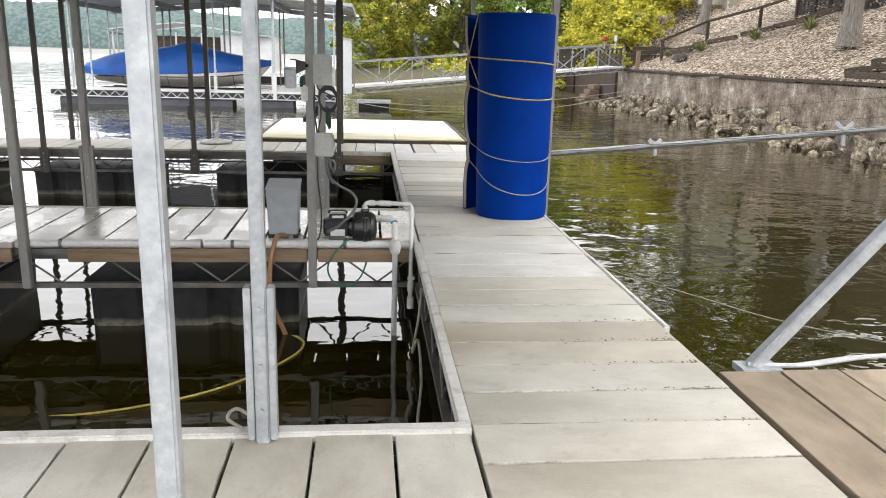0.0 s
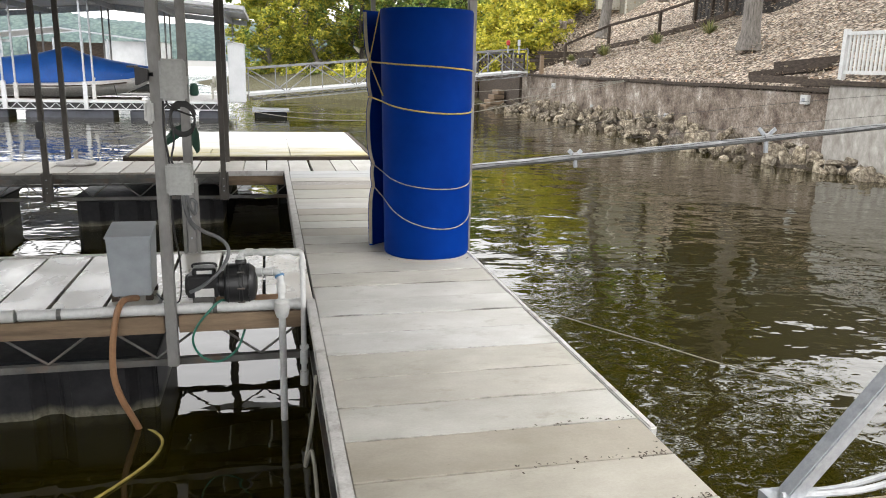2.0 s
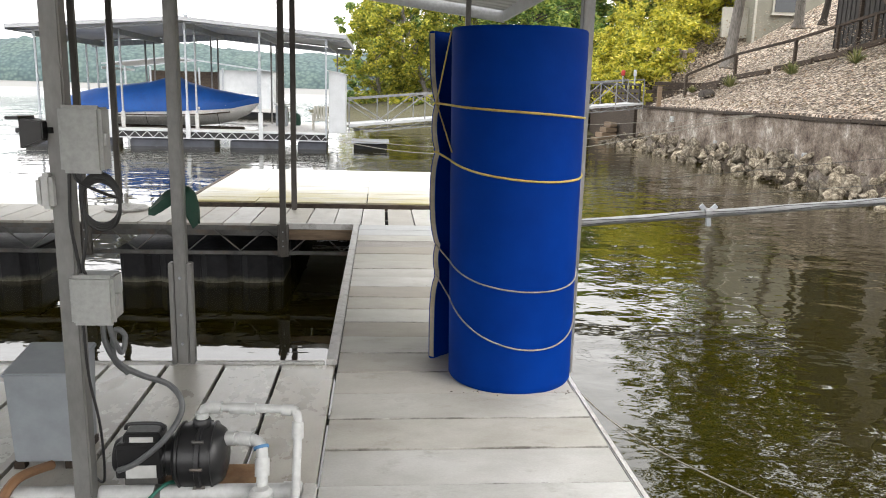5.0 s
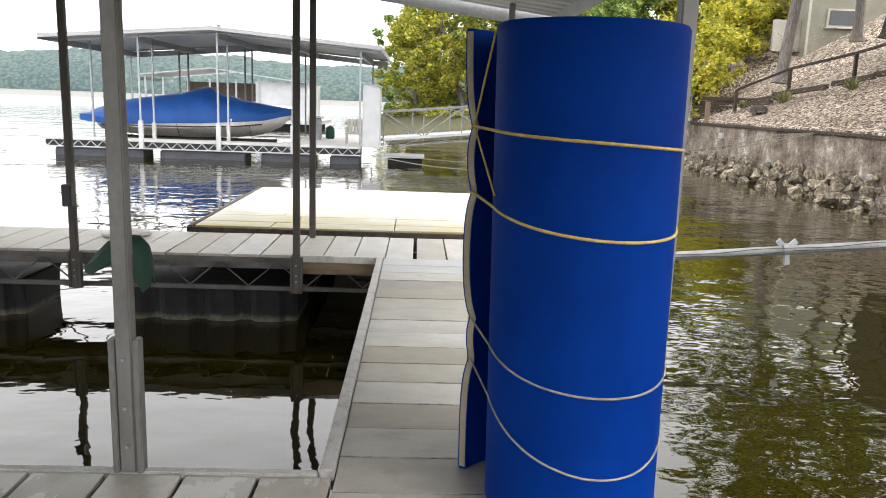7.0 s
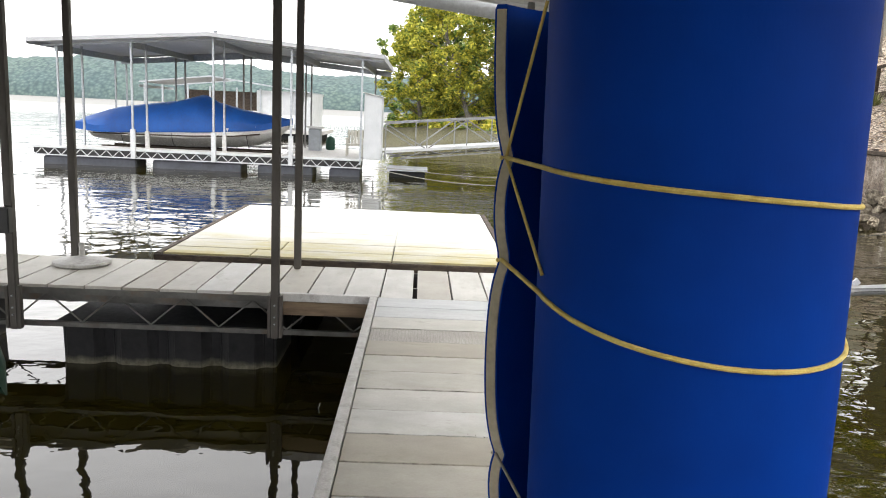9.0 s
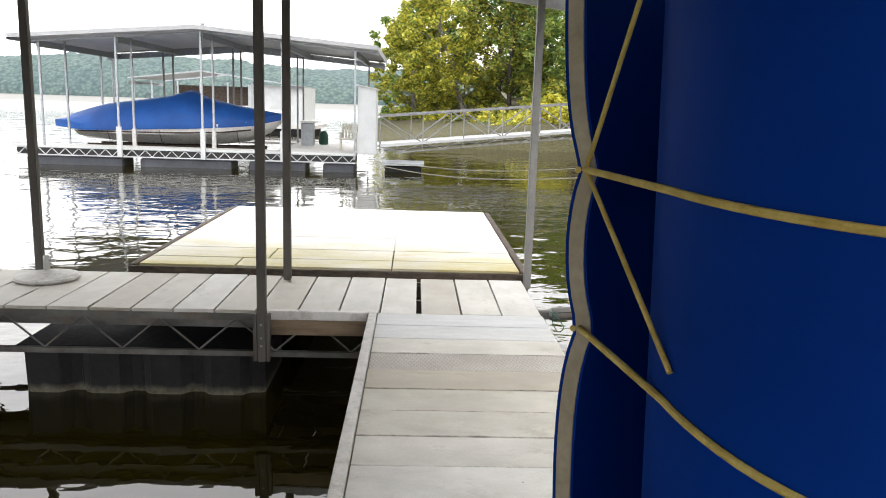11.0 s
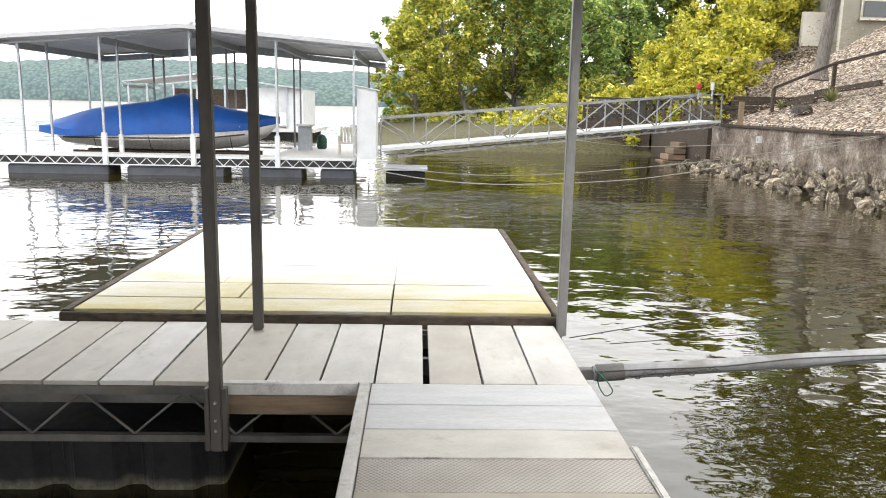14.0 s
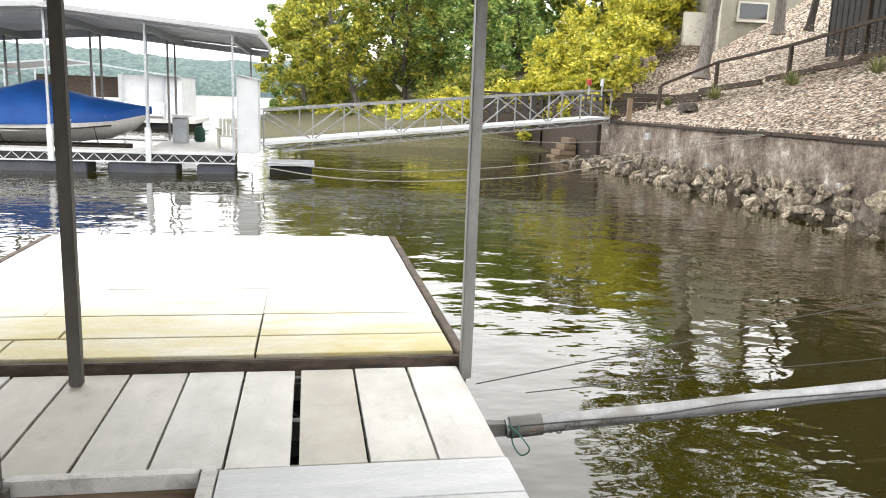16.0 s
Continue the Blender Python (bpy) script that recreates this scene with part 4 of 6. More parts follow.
part("cap_timber", Build().box(WALL_X - 0.2, WALL_X + 0.2, -14, 17.05, 1.165, 1.27), M_OLDWOOD, wall2, "dark weathered timber cap", bevel=0.012)
part("end_wall", Build().bar((13.06, 39.95, -0.7), (12.95, 47.4, -0.7), 0.3, 3.2), M_OLDWOOD, wall, "dark timber wall below the gangway")
part("end_wall", Build().bar((12.75, 47.5, -0.7), (9.3, 49.1, -0.7), 0.3, 3.2), M_OLDWOOD, wall, "dark timber wall below the gangway")

# ---- far covered dock ----
far = thing("covered_dock", (-6, 33, -0.5), "white covered boat dock with a metal gable roof across the cove", "dock")
FD, FX0, FX1 = -0.12, -11.95, -0.93
part("deck", Build().box(FX0, FX1, 30.2, 31.4, FD - 0.05, FD), M_TRIM, far)
part("deck", Build().box(-3.7, FX1, 31.4, 37.0, FD - 0.05, FD), M_TRIM, far)
part("deck", Build().box(FX0, -3.7, 35.9, 37.0, FD - 0.05, FD), M_TRIM, far)
part("fascia", Build().box(FX0, FX1, 30.16, 30.2, FD - 0.06, FD + 0.015), M_WHITE_METAL, far)
# no real part: a black box behind the truss draws the under-deck shade
part("deck_shade_box", Build().box(FX0 + 0.1, FX1 - 0.05, 30.32, 31.3, -0.44, FD - 0.055), M_BLACK, far, "black box standing in for the shade under the deck")
part("bottom_chord", Build().bar((FX0, 30.2, -0.41), (FX1, 30.2, -0.41), 0.035), M_WHITE_METAL, far)
for i in range(26):
    xa = FX0 + i * 0.4235
    part("web_rod", Build().bar((xa, 30.22, -0.20), (xa + 0.2, 30.22, -0.40), 0.022), M_WHITE_METAL, far)
    part("web_rod", Build().bar((xa + 0.2, 30.22, -0.40), (xa + 0.4, 30.22, -0.20), 0.022), M_WHITE_METAL, far)
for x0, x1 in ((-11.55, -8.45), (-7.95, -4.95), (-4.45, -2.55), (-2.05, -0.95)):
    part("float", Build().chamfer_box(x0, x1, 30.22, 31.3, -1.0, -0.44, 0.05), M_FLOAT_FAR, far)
gable_roof(far, -11.65, -5.95, -0.25, 29.75, 37.4, 3.24, 0.078, M_SOFFIT, 0.42, 0.06, M_FASCIA)
part("vent", Build().lathe([(0.06, 3.64), (0.06, 3.83), (0.15, 3.84), (0.12, 3.92), (0.03, 3.95)], (-5.85, 30.4, 0.0), 12), M_GALV, far)
for yy in (30.2, 36.9):
    hh = 0.05 if yy < 31 else 0.22
    part("rafter", Build().bar((-11.4, yy, 3.13 - hh / 2), (-5.85, yy, 3.605 - hh / 2), 0.05, hh), M_GALV, far)
    part("rafter", Build().bar((-5.85, yy, 3.605 - hh / 2), (-0.3, yy, 3.13 - hh / 2), 0.05, hh), M_GALV, far)
for xx in (-10.95, -8.5, -5.85, -3.3, -0.98):
    zb = 3.02 + 0.085 * (5.6 - abs(xx + 5.85))
    part("roof_beam", Build().box(xx - 0.05, xx + 0.05, 30.24, 36.86, zb - 0.10, zb + 0.10), M_GALV, far)
for px, py, z0, m in ((-10.95, 30.3, FD, M_GALV), (-8.5, 30.15, -0.4, M_WHITE_METAL), (-5.85, 30.15, -0.4, M_WHITE_METAL), (-3.3, 30.15, -0.4, M_WHITE_METAL), (-0.98, 30.15, -0.3, M_GALV),
                      (-10.6, 31.35, FD, M_GALV), (-8.45, 31.35, FD, M_GALV), (-5.8, 31.35, FD, M_GALV), (-3.5, 31.35, FD, M_GALV), (-11.3, 36.0, FD, M_GALV), (-8.9, 36.0, FD, M_POST), (-6.2, 36.0, FD, M_POST), (-3.7, 36.0, FD, M_POST),
                      (-8.8, 36.9, FD, M_POST), (-6.1, 36.9, FD, M_POST), (-3.6, 36.9, FD, M_POST), (-0.95, 36.9, FD, M_POST), (-11.2, 36.9, FD, M_GALV)):
    zt = 3.14 + 0.085 * (5.6 - abs(px + 5.85))
    part("post", Build().bar((px, py, z0), (px, py, zt), 0.062), m if m is not M_WHITE_METAL else M_GALV, far)
    if m is M_WHITE_METAL:
        part("sleeve", Build().box(px - 0.07, px + 0.07, py - 0.07, py + 0.05, -0.42, 0.55), M_WHITE_METAL, far, "white post sleeve")
    elif py == 31.35 and px > -9:
        part("sleeve", Build().box(px - 0.06, px + 0.06, py - 0.06, py + 0.05, FD, 0.45), M_TRIM, far, "pale post sleeve")
part("locker", Build().loft([[(-0.90, 30.3, FD), (-0.30, 30.3, FD), (-0.30, 31.4, FD), (-0.90, 31.4, FD)], [(-0.90, 30.3, 2.08), (-0.30, 30.3, 1.97), (-0.30, 31.4, 1.97), (-0.90, 31.4, 2.08)]]), M_WHITE_METAL, far, "white storage locker", bevel=0.02)
part("locker_lid", Build().loft([[(-0.95, 30.25, 2.09), (-0.25, 30.25, 1.965), (-0.25, 31.45, 1.965), (-0.95, 31.45, 2.09)], [(-0.95, 30.25, 2.12), (-0.25, 30.25, 1.995), (-0.25, 31.45, 1.995), (-0.95, 31.45, 2.12)]]), M_PVC, far)

# boat under a blue cover, bow towards the shore
BY = 33.6
boat = thing("motorboat", (-7.2, BY, -0.1), "white motorboat under a blue canvas cover on a boat lift", "boat")


def boat_ring(x, half, z_top, z_keel, flat=0.6):
    x = -3.75 + (x + 3.66) * 1.062
    zm = z_keel + (z_top - z_keel) * 0.55
    return [(x, BY - half, z_top), (x, BY - half * 0.98, zm), (x, BY - half * flat, z_keel + 0.10), (x, BY, z_keel), (x, BY + half * flat, z_keel + 0.10), (x, BY + half * 0.98, zm), (x, BY + half, z_top)]


part("hull", Build().loft([boat_ring(x, h, zt, zk) for x, h, zt, zk in ((-10.4, 1.05, 0.52, 0.02), (-9.0, 1.14, 0.52, -0.12), (-7.2, 1.16, 0.56, -0.15), (-5.7, 1.06, 0.64, -0.10), (-4.8, 0.80, 0.74, 0.04), (-4.1, 0.42, 0.86, 0.36), (-3.7, 0.06, 0.93, 0.80))]), M_HULL, boat, "white hull", smooth=True)
part("hull_stripe", Build().loft([[(x, BY - h - 0.012, z), (x, BY - h - 0.012, z + 0.05), (x, BY - h + 0.02, z + 0.05), (x, BY - h + 0.02, z)] for x, h, z in ((-10.75, 1.045, 0.26), (-9.0, 1.13, 0.26), (-7.2, 1.15, 0.28), (-5.7, 1.05, 0.34), (-4.8, 0.79, 0.44))]), M_OLDWOOD, boat, "dark rub stripe")
cover = []
for x, h, ze, zt in ((-11.1, 0.75, 0.42, 0.52), (-10.7, 1.05, 0.38, 0.78), (-10.1, 1.18, 0.32, 1.02), (-9.6, 1.2, 0.32, 1.16), (-8.6, 1.22, 0.36, 1.32), (-7.6, 1.22, 0.42, 1.47), (-6.8, 1.2, 0.44, 1.72), (-6.62, 1.18, 0.45, 1.70), (-6.2, 1.14, 0.48, 1.47), (-5.3, 0.98, 0.54, 1.24), (-4.6, 0.72, 0.60, 1.12), (-4.0, 0.36, 0.76, 1.02), (-3.66, 0.08, 0.84, 0.97)):
    w = 0.035 * math.sin(x * 7)
    x = -3.75 + (x + 3.66) * 1.062
    zt += 0.08
    cover.append([(x, BY - h, ze), (x, BY - h * 1.01, ze + 0.25 + w), (x, BY - h * 0.8, ze + (zt - ze) * 0.62 + w), (x, BY - h * 0.4, ze + (zt - ze) * 0.92), (x, BY, zt), (x, BY + h * 0.4, ze + (zt - ze) * 0.92), (x, BY + h * 0.8, ze + (zt - ze) * 0.62), (x, BY + h, ze + 0.25), (x, BY + h * 0.98, ze)])
part("cover", Build().loft(cover), M_COVER, boat, "taut blue canvas cover", smooth=True)
for xx in (-9.7, -7.9, -6.0, -5.2):
    part("strap", Build().tube([(xx, BY - 1.2, 0.4), (xx + 0.05, BY - 1.1, 0.0), (xx, BY - 0.5, -0.16)], 0.012, 5), M_CABLE, boat)
for yy in (33.0, 34.2):
    part("lift_bunk", Build().box(-10.6, -4.5, yy - 0.08, yy + 0.08, -0.32, -0.16), M_OLDWOOD, boat)

# ---- gangway to the shore ----
gang = thing("gangway", (6, 34.8, 0.6), "aluminium truss gangway rising from the far dock to the bank", "gangway")
GA, GB = Vector((-0.7, 33.2, 0.12)), Vector((12.45, 38.6, 1.17))
GD = GB - GA
side = Vector((-GD.y, GD.x, 0)).normalized()
for s, hgt in ((-0.55, 0.98), (0.55, 0.98)):
    o = side * s
    part("bottom_chord", Build().bar(GA + o, GB + o, 0.07, 0.10), M_WHITE_METAL, gang)
    part("low_chord", Build().bar(GA + o + up * -0.28 + GD * 0.04, GB + o + up * -0.20, 0.05), M_BOOM, gang)
    part("top_rail", Build().bar(GA + o + up * hgt, GB + o + up * (hgt + 0.1), 0.05), M_BOOM, gang)
    n = 9
    for i in range(n + 1):
        p = GA + GD * (i / n) + o
        part("upright", Build().bar(p - up * 0.24, p + up * (hgt + 0.1 * i / n), 0.045), M_BOOM, gang)
        if i < n:
            q = GA + GD * ((i + 1) / n) + o
            a, b = (p, q + up * hgt) if i % 2 else (q, p + up * hgt)
            part("diagonal", Build().bar(a, b, 0.04), M_BOOM, gang)
            mid = (p + q) / 2
            part("web_rod", Build().bar(p - up * 0.02, mid - up * 0.25, 0.03), M_BOOM, gang)
            part("web_rod", Build().bar(mid - up * 0.25, q - up * 0.02, 0.03), M_BOOM, gang)
part("tread", Build().loft([[p + side * -0.5, p + side * 0.5, p + side * 0.5 + up * 0.03, p + side * -0.5 + up * 0.03] for p in (GA, GB)]), M_WHITE_METAL, gang)

# ---- trees ----
def crown(b, centres, leaf, per, seed):
    r = random.Random(seed)
    for c, rad in centres:
        for _ in range(per):
            d = Vector((r.gauss(0, 1), r.gauss(0, 1), r.gauss(0, 0.8)))
            d = d.normalized() * rad * (r.random() ** 0.45)
            p = Vector(c) + d
            s = leaf * r.uniform(0.6, 1.5)
            u = Vector((r.gauss(0, 1), r.gauss(0, 1), r.gauss(0, 0.6))).normalized()
            w = u.cross(Vector((r.gauss(0, 1), r.gauss(0, 1), r.gauss(0, 1)))).normalized()
            k = len(b.v)
            b.v += [tuple(p - u * s), tuple(p + w * s * 0.45), tuple(p + u * s), tuple(p - w * s * 0.45)]
            b.f.append((k, k + 1, k + 2, k + 3))


def raw_mesh(name, b, origin):
    me = bpy.data.meshes.new(name)
    o = Vector(origin)
    me.from_pydata([(x - o.x, y - o.y, z - o.z) for x, y, z in b.v], [], b.f)
    return me


def tree(x, y, h, spread_r, leafmat, bark, seed, low=0.25, clumps=70, per=90, leaf=0.17, lean=(0, 0), trunk_r=0.18, label="leafy green tree on the lake bank", name="tree"):
    r = random.Random(seed)
    z = ground_z(x, y) - 0.15
    ob = thing(name, (x, y, z), label, "tree", "trees on the bank")
    top = Vector((x + lean[0], y + lean[1], z + h * 0.9))
    base = Vector((x, y, z))
    line = [base + (top - base) * k + Vector((r.uniform(-.15, .15), r.uniform(-.15, .15), 0)) * (k > 0.2) * 2 * k for k in (0, 0.03, 0.15, 0.3, 0.5, 0.7, 1.0)]
    b = Build().tube(line, [trunk_r * s for s in (1.7, 1.15, 1.0, 0.92, 0.7, 0.45, 0.1)], 9)
    centres = []
    for i in range(clumps):
        k = low + (1 - low) * (i + r.random()) / clumps
        prof = math.sin(min(1.0, (k - low) / (1 - low) * 0.92 + 0.12) * math.pi) ** 0.6
        a = r.uniform(0, 2 * math.pi)
        rad = spread_r * prof * r.random() ** 0.5
        axis = base + (top - base) * k
        c = axis + Vector((rad * math.cos(a), rad * math.sin(a), r.uniform(-0.4, 0.4)))
        centres.append((c, r.uniform(0.26, 0.68) * spread_r / 3.6))
        if i % 3 == 0:
            s = base + (top - base) * max(0.08, k - 0.14)
            b.tube([s, s + (c - s) * 0.5 + Vector((0, 0, 0.15)), c], [trunk_r * 0.3, trunk_r * 0.2, 0.012], 5)
    part("trunk", b, bark, ob, smooth=True)
    lb = Build()
    crown(lb, centres, leaf, per, seed + 1)
    c = new("crown", raw_mesh("crown", lb, whole(ob)))
    c.data.materials.append(leafmat)
    c.parent = ob
    return ob


tree(0.9, 75.0, 11.0, 3.6, M_LEAF_YELLOW, M_BARK, 11, 0.10, 110, 120, 0.152, lean=(-1.4, 0), label="yellow-green sycamore leaning over the water")
tree(5.0, 70.0, 12.5, 4.0, M_LEAF_YELLOW, M_BARK, 12, 0.16, 120, 120, 0.152, lean=(-3.6, 0), label="green tree with a pale leaning trunk by the water")
tree(8.2, 69.0, 12.5, 4.4, M_LEAF, M_BARK_DARK, 13, 0.2, 120, 120, 0.16)
tree(2.8, 80.0, 13.5, 4.6, M_LEAF, M_BARK, 14, 0.06, 120, 120, 0.168)
tree(12.7, 66.0, 11.5, 4.8, M_LEAF_DARK, M_BARK_DARK, 15, 0.22, 120, 120, 0.16)
tree(8.5, 80.0, 14.5, 5.4, M_LEAF_DARK, M_BARK_DARK, 16, 0.05, 130, 120, 0.192)
tree(18.0, 72.0, 10.5, 5.4, M_LEAF_DARK, M_BARK_DARK, 17, 0.08, 130, 120, 0.192)
tree(25.0, 72.0, 10.0, 5.5, M_LEAF, M_BARK_DARK, 18, 0.08, 130, 120, 0.2)
tree(33.0, 70.0, 11.0, 5.8, M_LEAF_DARK, M_BARK_DARK, 19, 0.08, 130, 120, 0.2)
tree(1.0, 89.0, 16.0, 5.5, M_LEAF_DARK, M_BARK_DARK, 20, 0.03, 120, 120, 0.216)
tree(14.0, 88.0, 14.0, 6.5, M_LEAF_DARK, M_BARK_DARK, 21, 0.03, 140, 120, 0.24)
tree(23.0, 90.0, 13.5, 6.5, M_LEAF_DARK, M_BARK_DARK, 26, 0.03, 140, 120, 0.24)
tree(41.0, 74.0, 12.0, 6.0, M_LEAF, M_BARK_DARK, 27, 0.05, 120, 120, 0.224)
tree(16.9, 39.0, 15.0, 4.8, M_LEAF, M_BARK, 22, 0.42, 170, 70, 0.15, lean=(1.2, 0), trunk_r=0.24, label="tall tree with a bare grey trunk on the gravel bank")
tree(15.27, 24.0, 21.0, 7.4, M_LEAF, M_BARK, 23, 0.32, 250, 75, 0.16, trunk_r=0.26, label="tall tree with a bare grey trunk on the gravel bank")
tree(19.9, 38.6, 12.0, 4.5, M_LEAF, M_BARK, 24, 0.5, 50, 70, 0.15, trunk_r=0.2, label="tall tree with a bare grey trunk on the gravel bank")
for tx, ty, th, tw, sd in ((17.0, 12.0, 15.0, 6.0, 28), (18.8, 18.3, 15.0, 6.5, 29), (18.5, 4.0, 15.0, 6.0, 30)):
    tree(tx, ty, th, tw, M_LEAF, M_BARK, sd, 0.34, 150, 75, 0.15, trunk_r=0.25, label="tall tree with a bare grey trunk on the gravel bank")
tree(19.9, 36.6, 9.0, 2.8, M_LEAF, M_BARK_DARK, 25, 0.5, 40, 70, 0.15, trunk_r=0.13, lean=(1.2, 0))


def bush(x, y, w, h, leafmat, seed, clumps=34, per=80, leaf=0.13, label="yellow-green bush on the bank"):
    r = random.Random(seed)
    z = ground_z(x, y)
    ob = thing("bush", (x, y, z), label, "bush", "bushes on the bank")
    stems = Build()
    centres = []
    for _ in range(clumps):
        a, d = r.uniform(0, 2 * math.pi), w * r.random() ** 0.5
        c = Vector((x + d * math.cos(a), y + d * math.sin(a), z + h * (0.15 + 0.85 * r.random()) * (1 - 0.5 * (d / w) ** 2)))
        centres.append((c, r.uniform(0.3, 0.6)))
        stems.tube([(x + 0.3 * d * math.cos(a), y + 0.3 * d * math.sin(a), z - 0.1), c], [0.02, 0.006], 4)
    part("stems", stems, M_BARK_DARK, ob)
    lb = Build()
    crown(lb, centres, leaf, per, seed + 1)
    c = new("leaves", raw_mesh("leaves", lb, whole(ob)))
    c.data.materials.append(leafmat)
    c.parent = ob


r0 = random.Random(77)
for i, (x, y, w, h) in enumerate(((13.2, 47.5, 1.6, 1.6), (16.5, 47.0, 1.8, 1.8), (19.0, 50.5, 2.2, 2.4), (21.5, 57.0, 2.4, 3.2), (13.8, 50.0, 1.8, 1.8), (15.2, 52.0, 2.0, 2.6), (17.0, 51.5, 2.2, 2.6), (18.6, 53.5, 2.4, 3.0), (16.6, 55.5, 2.6, 3.2), (21.0, 54.0, 2.2, 2.4), (13.0, 55.0, 2.0, 2.4), (23.0, 55.5, 2.2, 2.2),
                                (19.5, 58.0, 2.8, 3.4), (11.5, 52.5, 1.4, 1.2), (2.2, 73.5, 1.6, 1.7), (4.6, 69.0, 1.4, 1.4), (7.2, 65.0, 1.6, 2.0), (26.0, 57.0, 2.2, 2.2), (15.0, 48.6, 1.4, 1.0), (17.8, 49.3, 1.4, 1.1),
                                (9.6, 61.0, 1.6, 2.2), (6.4, 71.5, 1.8, 2.4), (2.4, 77.5, 2.0, 2.6), (10.8, 65.0, 2.0, 2.8), (0.0, 79.0, 1.6, 2.0), (9.6, 55.0, 1.3, 1.6), (9.8, 50.5, 1.2, 1.3), (11.2, 58.0, 1.6, 2.2), (12.0, 62.0, 2.0, 2.8), (10.6, 50.5, 1.3, 1.4), (14.6, 49.6, 1.3, 1.5), (7.6, 52.5, 1.4, 1.8), (18.5, 49.0, 1.8, 2.0), (20.5, 50.5, 1.8, 1.8), (17.0, 49.5, 2.0, 2.2), (15.0, 50.5, 2.0, 2.4), (22.5, 51.0, 1.6, 1.5), (14.2, 45.0, 1.2, 1.2), (15.2, 46.2, 1.3, 1.4), (4.6, 66.5, 1.8, 2.2), (2.6, 70.0, 1.8, 2.2), (6.3, 63.0, 1.7, 2.2), (0.6, 73.8, 1.7, 2.2), (7.0, 59.0, 1.6, 2.2), (7.2, 55.5, 1.5, 2.0), (-0.8, 77.5, 1.8, 2.4), (9.2, 52.5, 1.5, 2.0), (11.5, 50.5, 1.4, 1.6))):
    bush(x, y, w, h, M_BUSH if i not in (10, 13, 16, 20, 21, 22, 23, 25, 27, 28, 39, 42, 45) else M_LEAF, 200 + i)

for i, (x, y, w, h) in enumerate(((5.2, 66.5, 2.0, 1.5), (6.6, 61.5, 1.8, 1.4), (7.0, 57.0, 1.7, 1.4), (3.2, 71.0, 2.0, 1.6), (1.2, 74.5, 2.0, 1.6), (7.3, 53.5, 1.5, 1.2), (-0.6, 79.0, 2.0, 1.8), (6.2, 64.5, 1.8, 1.5))):
    bush(x, y, w, h, M_LEAF_DARK, 300 + i, 40, 90, 0.12, "dark green undergrowth at the water's edge")

# ---- rocks along the wall's foot ----
rock_meshes = []
rk = random.Random(41)
for i in range(12):
    bm = bmesh.new()
    bmesh.ops.create_icosphere(bm, subdivisions=2, radius=1.0)
    planes = [(Vector((rk.gauss(0, 1), rk.gauss(0, 1), rk.gauss(0, 1))).normalized(), rk.uniform(0.34, 0.66)) for _ in range(11)]
    for v in bm.verts:
        v.co *= 1 + 0.22 * noise.noise(v.co * 2.3 + Vector((i * 7, 0, 0))) + 0.10 * noise.noise(v.co * 5.1 + Vector((0, i * 5, 0)))
        for nrm, d in planes:
            over = v.co.dot(nrm) - d
            if over > 0:
                v.co -= nrm * over
    me = bpy.data.meshes.new("rock")
    bm.to_mesh(me)
    bm.free()
    me.materials.append(M_ROCK)
    rock_meshes.append(me)


def rock(x, y, z, s, r):
    ob = new("rock", rock_meshes[r.randrange(12)])
    ob.matrix_basis = pose(x, y, z, r.uniform(0, 360), r.uniform(0, 360), r.uniform(0, 360)) @ Matrix.Diagonal((s * r.uniform(0.8, 1.4), s * r.uniform(0.8, 1.2), s * r.uniform(0.6, 0.9), 1))
    return tagged(ob, "rough pale limestone rock in the riprap below the wall", "rock", "riprap rocks")


rr = random.Random(5)
y = 14.9
while y < 39.6:
    reach = 1.5 * min(1.0, max(0.25, (y - 14.8) / 3.0))
    for k in range(6):
        u = rr.random()
        x = WALL_X - 0.15 - reach * u
        zz = -0.80 + 0.62 * (1 - u) * min(1, reach / 1.2) + rr.uniform(-0.06, 0.08)
        rock(x, y + rr.uniform(-0.2, 0.2), zz, rr.choice((0.12, 0.15, 0.19, 0.24, 0.33)) * rr.uniform(0.85, 1.15), rr)
    y += 0.55

# ---- pump, cabinet and pipes on the finger dock ----
cab = thing("pump_cabinet", (-0.63, 6.33, 0.0), "grey painted steel equipment cabinet with a sloping lid", "cabinet")
part("body", Build().loft([[(-0.74, 6.205, 0.03), (-0.515, 6.205, 0.03), (-0.515, 6.46, 0.03), (-0.74, 6.46, 0.03)], [(-0.755, 6.20, 0.395), (-0.50, 6.20, 0.395), (-0.50, 6.46, 0.43), (-0.755, 6.46, 0.43)]]), M_BOX, cab, bevel=0.006)
part("lid", Build().loft([[(-0.760, 6.193, 0.385), (-0.495, 6.193, 0.385), (-0.495, 6.467, 0.42), (-0.760, 6.467, 0.42)], [(-0.760, 6.193, 0.402), (-0.495, 6.193, 0.402), (-0.495, 6.467, 0.442), (-0.760, 6.467, 0.442)]]), M_BOX, cab, bevel=0.005)
for xx, yy in ((-0.725, 6.225), (-0.53, 6.225), (-0.725, 6.44), (-0.53, 6.44)):
    part("foot", Build().box(xx - 0.02, xx + 0.02, yy - 0.02, yy + 0.02, 0.0, 0.03), M_OLDWOOD, cab)

